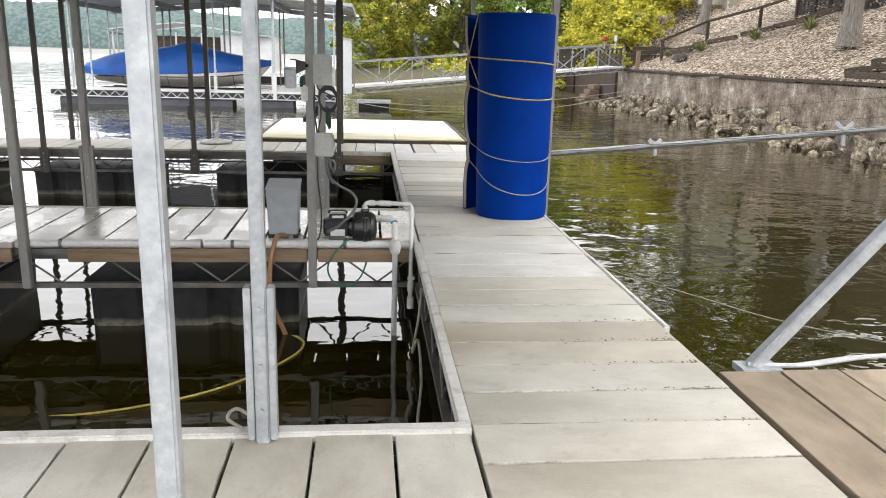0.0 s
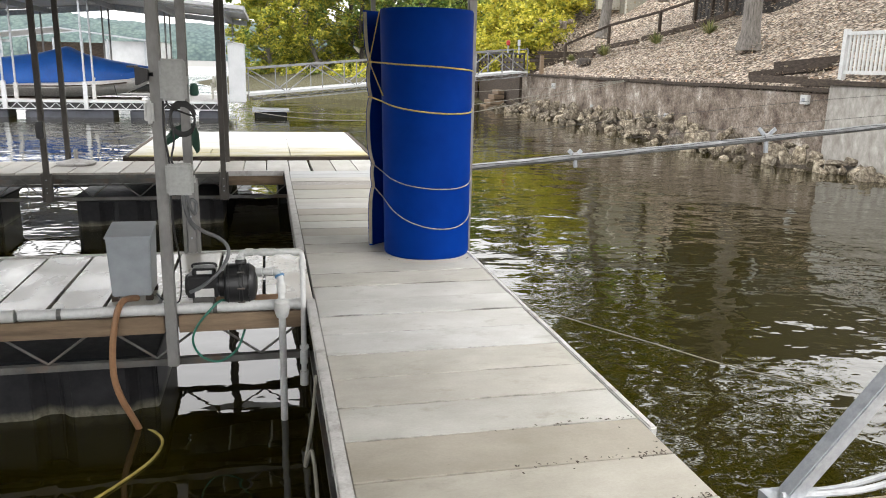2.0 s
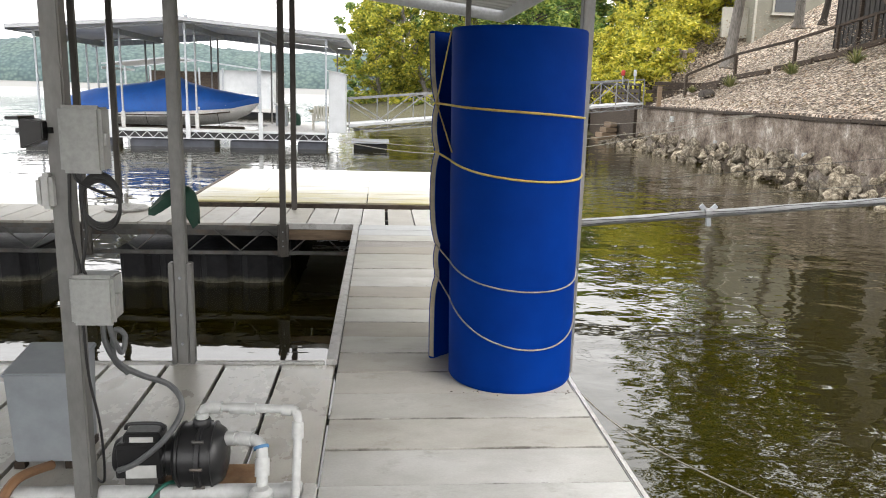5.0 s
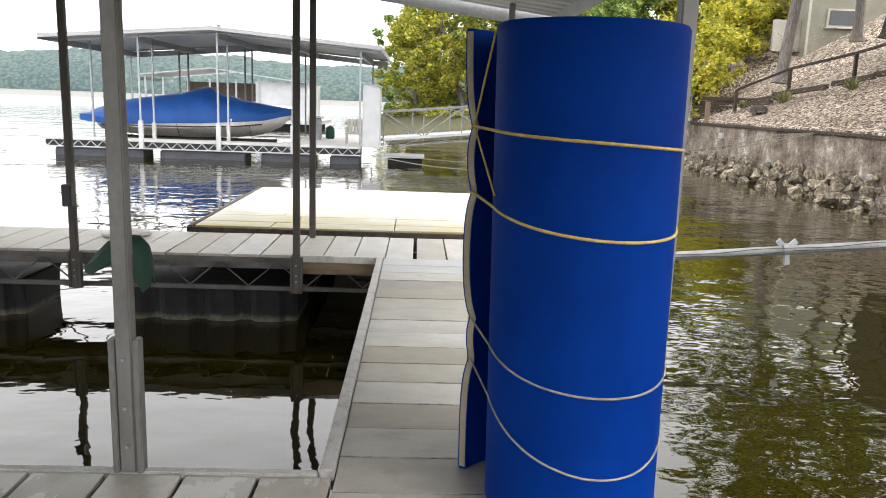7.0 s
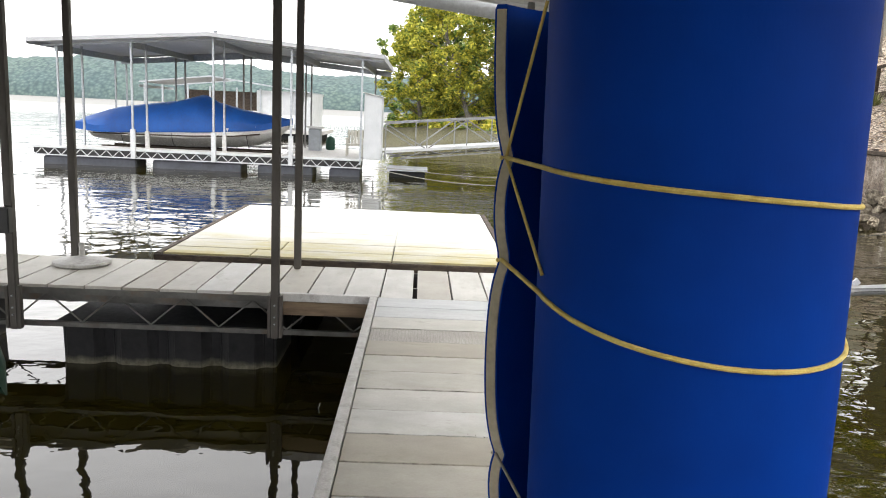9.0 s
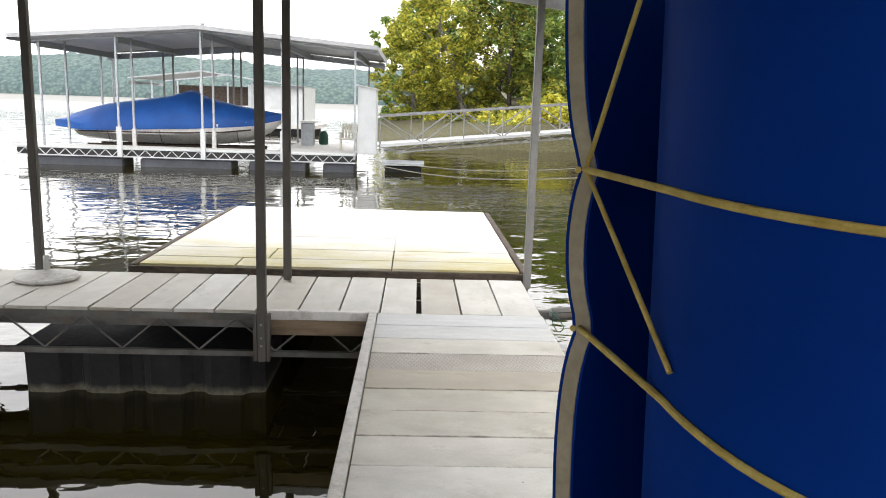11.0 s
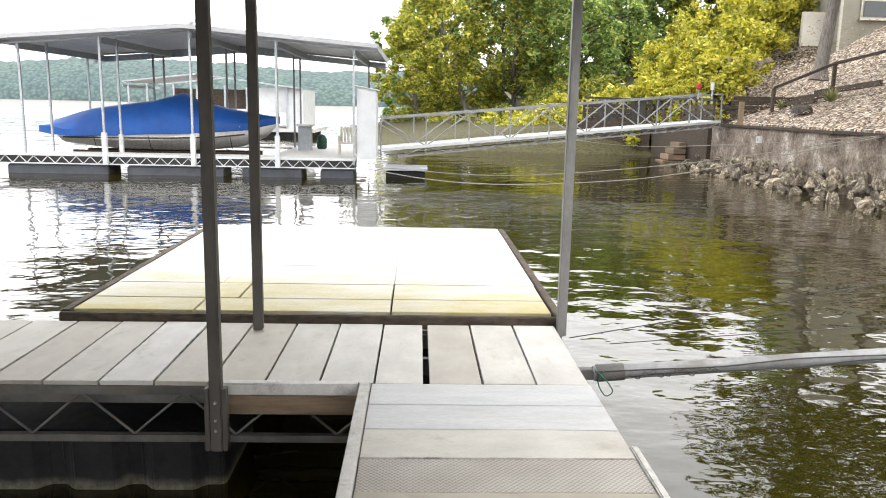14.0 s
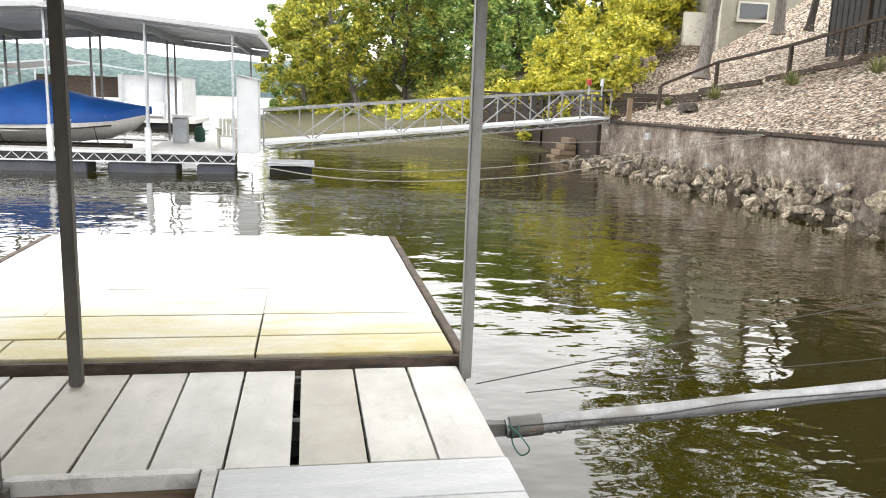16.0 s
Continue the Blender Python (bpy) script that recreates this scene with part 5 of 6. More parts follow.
pump = thing("water_pump", (-0.1, 6.06, 0.0), "black electric water pump with white pipe fittings", "pump")
PX, PY, PZ = 0.022, 6.065, 0.128
part("motor", Build().lathe([(0.02, -0.325), (0.060, -0.32), (0.070, -0.305), (0.070, -0.13), (0.078, -0.125), (0.078, -0.10), (0.05, -0.09)], (PX, PY, PZ), 28, "X"), M_BLACK, pump, smooth=True)
part("motor_shell", Build().chamfer_box(PX - 0.315, PX - 0.125, PY - 0.078, PY + 0.06, PZ - 0.062, PZ + 0.072, 0.012), M_BLACK, pump, bevel=0.004)
part("volute", Build().lathe([(0.05, -0.10), (0.098, -0.098), (0.116, -0.085), (0.122, -0.055), (0.122, -0.012), (0.132, -0.008), (0.132, 0.008), (0.122, 0.012), (0.118, 0.05), (0.098, 0.078), (0.06, 0.09), (0.03, 0.094)], (PX, PY, PZ), 32, "X"), M_BLACK, pump, smooth=True)
for a in range(0, 360, 45):
    q = Vector((PX, PY + 0.128 * math.sin(radians(a)), PZ + 0.128 * math.cos(radians(a))))
    part("clamp_bolt", Build().lathe([(0.007, -0.022), (0.007, 0.022)], tuple(q), 6, "X"), M_TRUSS, pump)
for xx in (-0.075, 0.045):
    part("rib", Build().lathe([(0.119, xx - 0.004), (0.125, xx - 0.003), (0.125, xx + 0.003), (0.119, xx + 0.004)], (PX, PY, PZ), 32, "X"), M_BLACK, pump, smooth=True)
part("terminal_box", Build().chamfer_box(PX - 0.285, PX - 0.135, PY - 0.065, PY + 0.05, PZ + 0.074, PZ + 0.112, 0.010), M_BLACK, pump, bevel=0.003)
part("handle", Build().tube(bez([(PX - 0.28, PY - 0.01, PZ + 0.108), (PX - 0.27, PY - 0.01, PZ + 0.128), (PX - 0.21, PY - 0.01, PZ + 0.132), (PX - 0.15, PY - 0.01, PZ + 0.128), (PX - 0.14, PY - 0.01, PZ + 0.108)], 4), 0.007, 8), M_BLACK, pump, smooth=True)
part("label", Build().box(PX - 0.25, PX - 0.165, PY - 0.0685, PY - 0.066, PZ + 0.082, PZ + 0.102), M_LABEL, pump, "white rating label")
part("label", Build().box(PX - 0.265, PX - 0.155, PY - 0.0815, PY - 0.0785, PZ - 0.055, PZ - 0.005), M_LABEL, pump, "white rating label")
part("foot", Build().chamfer_box(PX - 0.075, PX + 0.03, PY - 0.03, PY + 0.08, 0.0035, 0.022, 0.005), M_BLACK, pump)
part("pedestal", Build().loft([[(PX - 0.06, PY - 0.025, 0.02), (PX + 0.02, PY - 0.025, 0.02), (PX + 0.02, PY + 0.06, 0.02), (PX - 0.06, PY + 0.06, 0.02)], [(PX - 0.04, PY - 0.02, 0.05), (PX + 0.0, PY - 0.02, 0.05), (PX + 0.0, PY + 0.04, 0.05), (PX - 0.04, PY + 0.04, 0.05)]]), M_BLACK, pump)
part("cradle", Build().box(PX - 0.28, PX - 0.16, PY - 0.05, PY + 0.05, 0.0035, PZ - 0.06), M_TRUSS, pump)
part("plug_cap", Build().lathe([(0.030, 0.238), (0.034, 0.246), (0.034, 0.268), (0.028, 0.276)], (PX, PY, 0), 16), M_BLACK, pump, smooth=True)

pipes = thing("pvc_pipework", (0.2, 6.0, 0.0), "white plastic water pipes running from the pump into the lake", "pipe")


def fitting(p, q, r):
    part("coupling", Build().tube([p, q], r, 18), M_PVC, pipes, smooth=True)


part("discharge_pipe", Build().tube(bez([(PX, PY, 0.262), (PX, PY, 0.295), (PX + 0.012, PY, 0.312), (PX + 0.04, PY, 0.318), (0.34, 6.045, 0.316), (0.372, 6.04, 0.308), (0.384, 6.03, 0.285), (0.384, 6.01, 0.22), (0.382, 5.945, 0.03), (0.380, 5.935, -0.10), (0.378, 5.935, -0.44)], 6), 0.0165, 14), M_PVC, pipes, smooth=True)
fitting((PX, PY, 0.272), (PX, PY, 0.298), 0.024)
fitting((PX + 0.03, PY, 0.318), (PX + 0.075, 6.062, 0.318), 0.0235)
fitting((0.13, 6.058, 0.318), (0.225, 6.052, 0.317), 0.0225)
fitting((0.325, 6.046, 0.316), (0.362, 6.043, 0.312), 0.0225)
fitting((0.384, 6.025, 0.275), (0.384, 6.008, 0.215), 0.0225)
fitting((0.379, 5.935, -0.28), (0.379, 5.935, -0.36), 0.024)
fitting((0.378, 5.935, -0.41), (0.378, 5.935, -0.50), 0.026)
part("valve_body", Build().box(0.355, 0.41, 5.92, 5.95, -0.27, -0.24), M_PVC, pipes, bevel=0.006)
part("suction_pipe", Build().tube(bez([(PX + 0.09, PY, 0.192), (0.16, 6.05, 0.198), (0.215, 6.035, 0.200), (0.248, 6.015, 0.178), (0.255, 5.985, 0.10), (0.255, 5.935, 0.0), (0.255, 5.925, -0.1), (0.252, 5.925, -0.78)], 6), 0.0215, 16), M_PVC, pipes, smooth=True)
fitting((PX + 0.092, PY, 0.192), (PX + 0.128, 6.054, 0.196), 0.028)
fitting((0.165, 6.049, 0.198), (0.212, 6.036, 0.200), 0.0275)
fitting((0.253, 6.0, 0.14), (0.255, 5.975, 0.08), 0.0275)
part("check_valve", Build().lathe([(0.03, 0.06), (0.044, 0.045), (0.046, 0.0), (0.040, -0.03), (0.032, -0.05)], (0.255, 5.93, -0.005), 18), M_PVC, pipes, "bulging white check valve", smooth=True)
part("clamp", Build().tube([(0.2455, 6.018, 0.181), (0.2485, 6.012, 0.172)], 0.029, 16), plain("blue_primer", (0.08, 0.25, 0.5), 0.5), pipes, "blue primer ring")
rust = surface("rusty_board", (0.22, 0.10, 0.04), (0.40, 0.24, 0.12), 8.0, 0.9, 0, (1, 1, 1), None, 0, 0.4, 0, 40)
solid("pump_board", Build().box(-0.14, 0.24, 6.035, 6.22, 0.0005, 0.0035), rust, (0.03, 6.12, 0.0005), "thin rust-stained board under the water pump", "board")

for xa, xb in ((-2.46, -1.22), (-1.20, -0.40), (-0.345, 0.40)):
    run = thing("edge_pipe", ((xa + xb) / 2, 6.0, 0.0), "white plastic pipe lying along the finger dock edge", "pipe", "edge pipes")
    part("tube", Build().tube([(xa, 6.0, 0.002), (xb, 6.0, 0.002)], 0.032, 16), M_PVC, run, smooth=True)
    part("strap", Build().tube([(xa + 0.2, 6.0, 0.002), (xa + 0.225, 6.0, 0.002)], 0.0335, 16), M_TRUSS, run)
    part("collar", Build().tube([(xb - 0.07, 6.0, 0.002), (xb - 0.005, 6.0, 0.002)], 0.037, 16), M_PVC, run, smooth=True)

# ---- electrics on the finger dock post ----
EX, EY = -0.38, 5.965


def jbox(x0, x1, z0, z1, y0, y1, label):
    ob = thing("junction_box", ((x0 + x1) / 2, y1, z0), label, "junction box", "junction boxes on the post")
    part("body", Build().box(x0 + 0.01, x1 - 0.01, y0 + 0.03, y1, z0 + 0.008, z1 - 0.008), M_JBOX, ob, bevel=0.006)
    part("cover", Build().box(x0, x1, y0, y0 + 0.034, z0, z1), M_JBOX, ob, bevel=0.012)
    part("latch", Build().box(x1 - 0.004, x1 + 0.008, y0 + 0.02, y0 + 0.045, (z0 + z1) / 2 - 0.02, (z0 + z1) / 2 + 0.02), M_JBOX, ob)


jbox(-0.352, -0.215, 1.215, 1.435, 5.87, 5.985, "grey weatherproof switch box on the steel post")
jbox(-0.350, -0.205, 0.70, 0.875, 5.86, 5.985, "pale grey weatherproof junction box on the steel post")
lamp = thing("flood_light", (-0.44, 5.93, 1.30), "small black flood light on the steel post", "flood light")
part("housing", Build().loft([[(-0.41, 5.90, 1.32), (-0.41, 5.96, 1.32), (-0.41, 5.96, 1.38), (-0.41, 5.90, 1.38)], [(-0.475, 5.88, 1.29), (-0.475, 5.98, 1.29), (-0.475, 5.98, 1.39), (-0.475, 5.88, 1.39)]]), M_BLACK, lamp, bevel=0.004)
part("visor", Build().box(-0.51, -0.47, 5.87, 5.99, 1.385, 1.395), M_BLACK, lamp)
part("bracket", Build().bar((-0.405, 5.93, 1.35), (-0.385, 5.95, 1.35), 0.02), M_BLACK, lamp)
outl = thing("outlet_box", (-0.40, 5.93, 1.09), "small white outlet box on the steel post", "outlet box")
part("cover", Build().box(-0.44, -0.395, 5.90, 5.96, 1.09, 1.21), M_PVC, outl, bevel=0.012)
part("hinge", Build().box(-0.442, -0.43, 5.895, 5.905, 1.11, 1.19), M_PVC, outl)


def cable(name, pts, r, material, label, category, n=7, group=""):
    line = bez(pts, n)
    return solid(name, Build().tube(line, r, 8), material, line[0], label, category, group, smooth=True)


M_CONDUIT = surface("grey_conduit", (0.10, 0.105, 0.11), (0.18, 0.185, 0.19), 20.0, 0.5, 0, (1, 1, 1), None, 0, 0.3, 0, 120)
cable("flexible_conduit", [(-0.27, 5.93, 0.70), (-0.265, 5.93, 0.62), (-0.24, 5.97, 0.53), (-0.18, 6.03, 0.46), (-0.10, 6.07, 0.41), (-0.05, 6.05, 0.36), (-0.05, 6.03, 0.30), (-0.10, 5.98, 0.225), (-0.20, 5.975, 0.14), (-0.27, 5.985, 0.105)], 0.011, M_CONDUIT, "grey flexible conduit from the junction box to the pump", "conduit")
cable("flexible_conduit", [(-0.25, 5.93, 0.70), (-0.24, 5.93, 0.64), (-0.215, 5.94, 0.58), (-0.205, 5.95, 0.64), (-0.235, 5.94, 0.66), (-0.25, 5.96, 0.55), (-0.22, 6.0, 0.48)], 0.010, M_CONDUIT, "grey flexible conduit looped under the junction box", "conduit")
coil = []
for i in range(46):
    a = i * 0.62
    coil.append((-0.25 + 0.065 * math.cos(a), 5.92 + 0.0016 * (i % 10), 1.13 + 0.085 * math.sin(a) - 0.0007 * i))
cable("coiled_cable", [(-0.33, 5.92, 1.22), (-0.31, 5.92, 1.18)] + coil + [(-0.30, 5.92, 1.0), (-0.32, 5.92, 0.9), (-0.31, 5.92, 0.86)], 0.0055, M_CABLE, "coil of black cable hanging on the steel post", "cable", 3)
cable("power_cable", [(-0.335, 5.925, 0.72), (-0.33, 5.93, 0.5), (-0.31, 5.95, 0.3), (-0.32, 5.99, 0.1), (-0.36, 6.06, 0.02), (-0.45, 6.18, 0.012), (-0.50, 6.3, 0.012)], 0.005, M_CABLE, "thin black cable running down the post", "cable")
cable("power_cable", [(-0.345, 5.925, 1.21), (-0.35, 5.92, 1.05), (-0.34, 5.922, 0.95), (-0.33, 5.925, 0.87)], 0.006, M_CABLE, "thin black cable between the two boxes", "cable")
cable("orange_hose", [(-0.60, 6.20, 0.02), (-0.63, 6.07, 0.055), (-0.65, 6.0, 0.056), (-0.67, 5.945, 0.01), (-0.70, 5.925, -0.15), (-0.71, 5.92, -0.35), (-0.68, 5.92, -0.50), (-0.62, 5.94, -0.66), (-0.58, 5.98, -0.80)], 0.019, M_HOSE, "faded orange hose hanging into the slip", "hose")
cable("yellow_rope", [(-0.60, 5.98, -0.74), (-0.50, 5.88, -0.716), (-0.44, 5.72, -0.713), (-0.50, 5.48, -0.713), (-0.74, 5.13, -0.713), (-1.06, 4.84, -0.713), (-1.55, 4.62, -0.713), (-2.1, 4.6, -0.74)], 0.008, M_CORD, "yellow rope floating on the dark slip water", "rope")
M_GHOSE = surface("green_hose", (0.02, 0.16, 0.11), (0.04, 0.24, 0.17), 9.0, 0.5, 0, (1, 1, 1), None, 0, 0.1, 0, 60)
cable("garden_hose", [(-0.06, 6.06, 0.012), (-0.10, 6.0, 0.042), (-0.16, 5.95, 0.0), (-0.24, 5.945, -0.1), (-0.265, 5.96, -0.2), (-0.22, 5.985, -0.30), (-0.12, 5.985, -0.335), (-0.02, 5.99, -0.27), (0.03, 6.02, -0.16), (0.05, 6.1, -0.1)], 0.007, M_GHOSE, "thin green hose looped below the finger dock", "hose")
cable("old_rope", [(0.40, 5.0, -0.05), (0.37, 4.9, -0.25), (0.33, 4.8, -0.42), (0.36, 4.7, -0.3), (0.37, 4.5, -0.5), (0.33, 4.2, -0.66), (0.36, 3.9, -0.74)], 0.009, M_ROPE, "old pale rope hanging inside the slip edge", "rope")
cable("old_rope", [(-0.44, 2.93, 0.025), (-0.50, 2.95, 0.06), (-0.47, 2.99, 0.08), (-0.40, 2.96, 0.05), (-0.36, 2.92, 0.03)], 0.007, M_ROPE, "loop of white rope at the slip post", "rope")

# green canvas bundle tied on the second post
bun = []
for i, (x, w, zt, zb) in enumerate(((-0.66, 0.02, 0.84, 0.80), (-0.60, 0.05, 0.90, 0.80), (-0.53, 0.07, 0.96, 0.84), (-0.46, 0.08, 0.985, 0.88), (-0.40, 0.085, 1.0, 0.90), (-0.34, 0.085, 0.995, 0.80), (-0.30, 0.07, 0.96, 0.72), (-0.275, 0.03, 0.90, 0.74))):
    x, zt, zb = -0.40 + (x + 0.42) * 0.68, 0.97 + (zt - 1.0) * 0.8, 0.97 + (zb - 1.0) * 0.8
    y0 = 7.52
    bun.append([(x, y0 - w, zb), (x, y0 - w, (zt + zb) / 2 + 0.01), (x, y0 - w * 0.5, zt - 0.015), (x, y0, zt), (x, y0 + w * 0.5, zt - 0.02), (x, y0 + w, (zt + zb) / 2), (x, y0 + w, zb), (x, y0, zb + 0.04)])
solid("canvas_cover", Build().loft(bun), M_GREEN, (-0.4, 7.52, 0.9), "dark green canvas cover draped over the dock post", "canvas", smooth=True)

# umbrella stand on the cross dock
stand = thing("umbrella_stand", (-2.36, 12.72, 0.0), "round off-white umbrella base with a short tube", "umbrella stand")
part("base", Build().lathe([(0.24, 0.002), (0.255, 0.015), (0.25, 0.035), (0.14, 0.055), (0.05, 0.075), (0.03, 0.08)], (-2.36, 12.72, 0.0), 32), M_TRIM, stand, smooth=True)
part("tube", Build().lathe([(0.026, 0.07), (0.026, 0.20), (0.020, 0.20), (0.020, 0.19)], (-2.36, 12.72, 0.0), 16), M_TRIM, stand, smooth=True)
part("knob", Build().lathe([(0.014, 0.0), (0.014, 0.05)], (-2.335, 12.72, 0.16), 10, "X"), M_TRIM, stand)

# ---- mooring boom, braces and cables on the shore side ----
boom = thing("mooring_boom", (2.0, 12.5, -0.15), "galvanized pipe boom bracing the dock from the bank", "boom")
B0, B1 = Vector((1.87, 12.52, -0.165)), Vector((12.8, 11.9, 0.92))
bd = (B1 - B0)
part("tube", Build().tube([B0, B0 + bd * 0.5 - up * 0.02, B1], 0.048, 18), M_BOOM, boom, smooth=True)
part("hinge_plate", Build().box(1.72, 1.87, 12.485, 12.555, -0.20, -0.13), M_TRUSS, boom, bevel=0.006)
part("collar", Build().tube([B0 + bd * 0.002, B0 + bd * 0.018], 0.058, 18), M_TRUSS, boom, smooth=True)
for k in (0.262, 0.548):
    p = B0 + bd * k
    big = 0.68 if k < 0.4 else 1.0
    part("collar", Build().tube([p - bd * 0.004, p + bd * 0.004], 0.062, 14), M_BOOM, boom, smooth=True)
    for s in (-1, 1):
        part("ear", Build().bar(p, p + Vector((0.15 * s * big, 0, 0.14 * big)), 0.02, 0.06), M_GALV, boom)
    part("leg", Build().bar(p, p + Vector((0.02, 0, -0.24 * big)), 0.05, 0.05), M_GALV, boom)
for s, off in ((1, 0.06), (-1, 0.07)):
    pts = [B0 + bd * (i / 26) + Vector((0, -0.055, 0.02 * s + 0.012 * math.sin(i * 2.1 + s))) for i in range(27)]
    cable("boom_cable", pts, 0.0045, M_CABLE, "thin dark wire rope tied along the pipe boom", "cable", 2, "boom wires")
for k in range(14):
    p = B0 + bd * (0.012 + 0.0045 * k) + Vector((0, -0.056, -0.012 + 0.018 * math.sin(k * 1.7)))
    lk = Build()
    ring = [p + Vector((0.016 * math.cos(a), 0.006 * (k % 2), 0.011 * math.sin(a))) for a in (2 * math.pi * j / 10 for j in range(11))]
    part("chain_link", lk.tube(ring, 0.004, 5, False), M_TRUSS, boom, "rusty chain link")
cable("blue_cord", [(1.86, 12.44, -0.11), (1.93, 12.40, -0.17), (1.98, 12.42, -0.25), (1.94, 12.45, -0.29), (1.89, 12.45, -0.2), (1.92, 12.43, -0.12)], 0.004, M_GHOSE, "thin teal cord looped at the boom hinge", "cord")
cable("mooring_cable", [(1.74, 12.7, 0.02), (2.9, 12.62, 0.26), (4.2, 12.6, 0.50), (9.0, 13.0, 0.95), (12.9, 13.4, 1.2)], 0.0035, M_CABLE, "taut steel mooring cable to the bank", "cable", 6, "mooring cables")
cable("mooring_cable", [(1.95, 12.45, 0.06), (3.0, 12.35, 0.18), (4.8, 12.2, 0.36), (12.8, 11.95, 1.05)], 0.003, M_CABLE, "taut steel mooring cable to the bank", "cable", 6, "mooring cables")
cable("mooring_cable", [(1.74, 7.75, -0.12), (2.25, 7.5, -0.52), (3.05, 6.45, -0.60), (3.7, 5.6, -0.60), (5.2, 3.9, -0.45)], 0.005, M_ROPE, "slack pale rope just above the water", "rope", 8)
cable("far_mooring_line", [(-0.8, 30.2, -0.30), (1.2, 29.7, -0.55), (3.2, 29.3, -0.60), (5.6, 28.9, -0.45), (8.0, 28.5, -0.12), (12.9, 27.6, 1.0)], 0.013, M_ROPE, "slack rope from the far dock to the bank", "rope", 6, "far mooring lines")
cable("far_mooring_line", [(-0.8, 31.0, -0.30), (3.5, 30.5, -0.45), (8.5, 29.0, 0.15), (12.9, 27.7, 1.02)], 0.011, M_ROPE, "slack rope from the far dock to the bank", "rope", 6, "far mooring lines")
cable("far_mooring_line", [(12.9, 27.6, 1.02), (10.5, 31.5, 0.55), (8.5, 36.0, 0.25), (6.0, 40.0, 0.4)], 0.010, M_ROPE, "slack rope from the bank wall across the cove", "rope", 6, "far mooring lines")
M_CONDUIT_PALE = surface("pale_conduit", (0.42, 0.44, 0.46), (0.56, 0.58, 0.60), 6.0, 0.5, 0, (1, 1, 1), (0.3, 0.3, 0.3), 0.4, 0.05, 0, 40)
brace = thing("diagonal_brace", (1.95, 3.53, 0.0), "galvanized diagonal brace rising from the landing edge", "brace")
part("tube", Build().bar((1.93, 3.53, 0.0), (3.55, 3.60, 1.84), 0.06, 0.06), M_GALV, brace, bevel=0.006)
part("foot_plate", Build().box(1.86, 2.06, 3.47, 3.59, -0.03, 0.004), M_GALV, brace)
for k, (dy, z) in enumerate(((3.52, 0.015), (3.60, -0.02))):
    cable("white_conduit", [(1.90 + 0.08 * k, dy, z - 0.01 * k), (2.2, dy - 0.02, z), (2.6, dy + 0.01, z + 0.03), (3.4, dy + 0.02, z + 0.04), (5.4, dy, z + 0.03)], 0.012, M_CONDUIT_PALE, "pale grey plastic conduit along the landing edge", "conduit", 7, "conduits")

# ---- far dock: chair, outer dock, pontoon ----
chair = thing("white_chair", (-1.35, 32.2, FD), "white plastic armchair on the far dock", "chair")
for xx, yy in ((-1.62, 31.95), (-1.10, 31.95), (-1.62, 32.45), (-1.10, 32.45)):
    part("leg", Build().bar((xx, yy, FD), (xx, yy, FD + 0.62), 0.055), M_PLASTER, chair)
part("seat", Build().box(-1.65, -1.07, 31.92, 32.48, FD + 0.36, FD + 0.42), M_PLASTER, chair, bevel=0.01)
for xx in (-1.63, -1.09):
    part("armrest", Build().box(xx - 0.05, xx + 0.05, 31.9, 32.5, FD + 0.6, FD + 0.64), M_PLASTER, chair)
for i in range(5):
    part("back_slat", Build().box(-1.62 + i * 0.115, -1.54 + i * 0.115, 32.46, 32.49, FD + 0.42, FD + 0.92), M_PLASTER, chair)
pont = thing("pontoon", (0.55, 31.6, -0.6), "small grey pontoon under the gangway foot", "pontoon")
part("tub", Build().chamfer_box(-0.05, 1.25, 30.9, 32.3, -0.95, -0.50, 0.05), M_FLOAT, pont)
part("deck", Build().box(-0.1, 1.3, 30.85, 32.35, -0.50, -0.42), M_GALV, pont)

bin_ = thing("dock_bin", (-3.05, 34.6, FD), "pale grey plastic bin standing on the far dock", "bin")
part("body", Build().chamfer_box(-3.35, -2.85, 34.3, 34.9, FD, FD + 0.85, 0.04), M_BOX, bin_)
part("lid", Build().chamfer_box(-3.4, -2.8, 34.25, 34.95, FD + 0.855, FD + 0.93, 0.02), M_PVC, bin_)
bag = Build().loft([[(-2.6 + r * math.cos(a * 0.785) * 1.2, 35.4 + r * math.sin(a * 0.785), h) for a in range(8)] for r, h in ((0.12, FD), (0.16, FD + 0.08), (0.15, FD + 0.4), (0.10, FD + 0.5), (0.03, FD + 0.54))])
barrel = solid("covered_barrel", bag, M_GREEN, (-2.6, 35.4, FD), "teal covered barrel on the far dock", "barrel", smooth=True)

# the far dock and all that stands on it lie a little deeper in the cove
for ob in [far, boat, chair, pont, bin_, barrel]:
    ob.location += Vector((-0.28, 1.3, 0))
boat.location.x -= 0.08

outer = thing("outer_dock", (-12.5, 60, -0.4), "distant covered dock with a white boathouse", "dock")
part("deck", Build().box(-18.1, -6.1, 59, 66, -0.35, -0.1), M_TRIM, outer)
gable_roof(outer, -18.4, -13.6, -6.9, 58.8, 66, 2.45, 0.12, M_SOFFIT, 1.2, 0.02, M_GALV)
part("boathouse", Build().box(-10.6, -6.9, 59.2, 65, 0.9, 2.5), M_WHITE_METAL, outer, "white boathouse wall")
part("boathouse", Build().box(-7.95, -6.86, 59.12, 65.1, -0.1, 2.42), M_WHITE_METAL, outer, "white boathouse wall")
part("screen", Build().box(-15.6, -10.6, 60.0, 60.1, 1.1, 2.35), M_OLDWOOD, outer, "dark canvas screen")
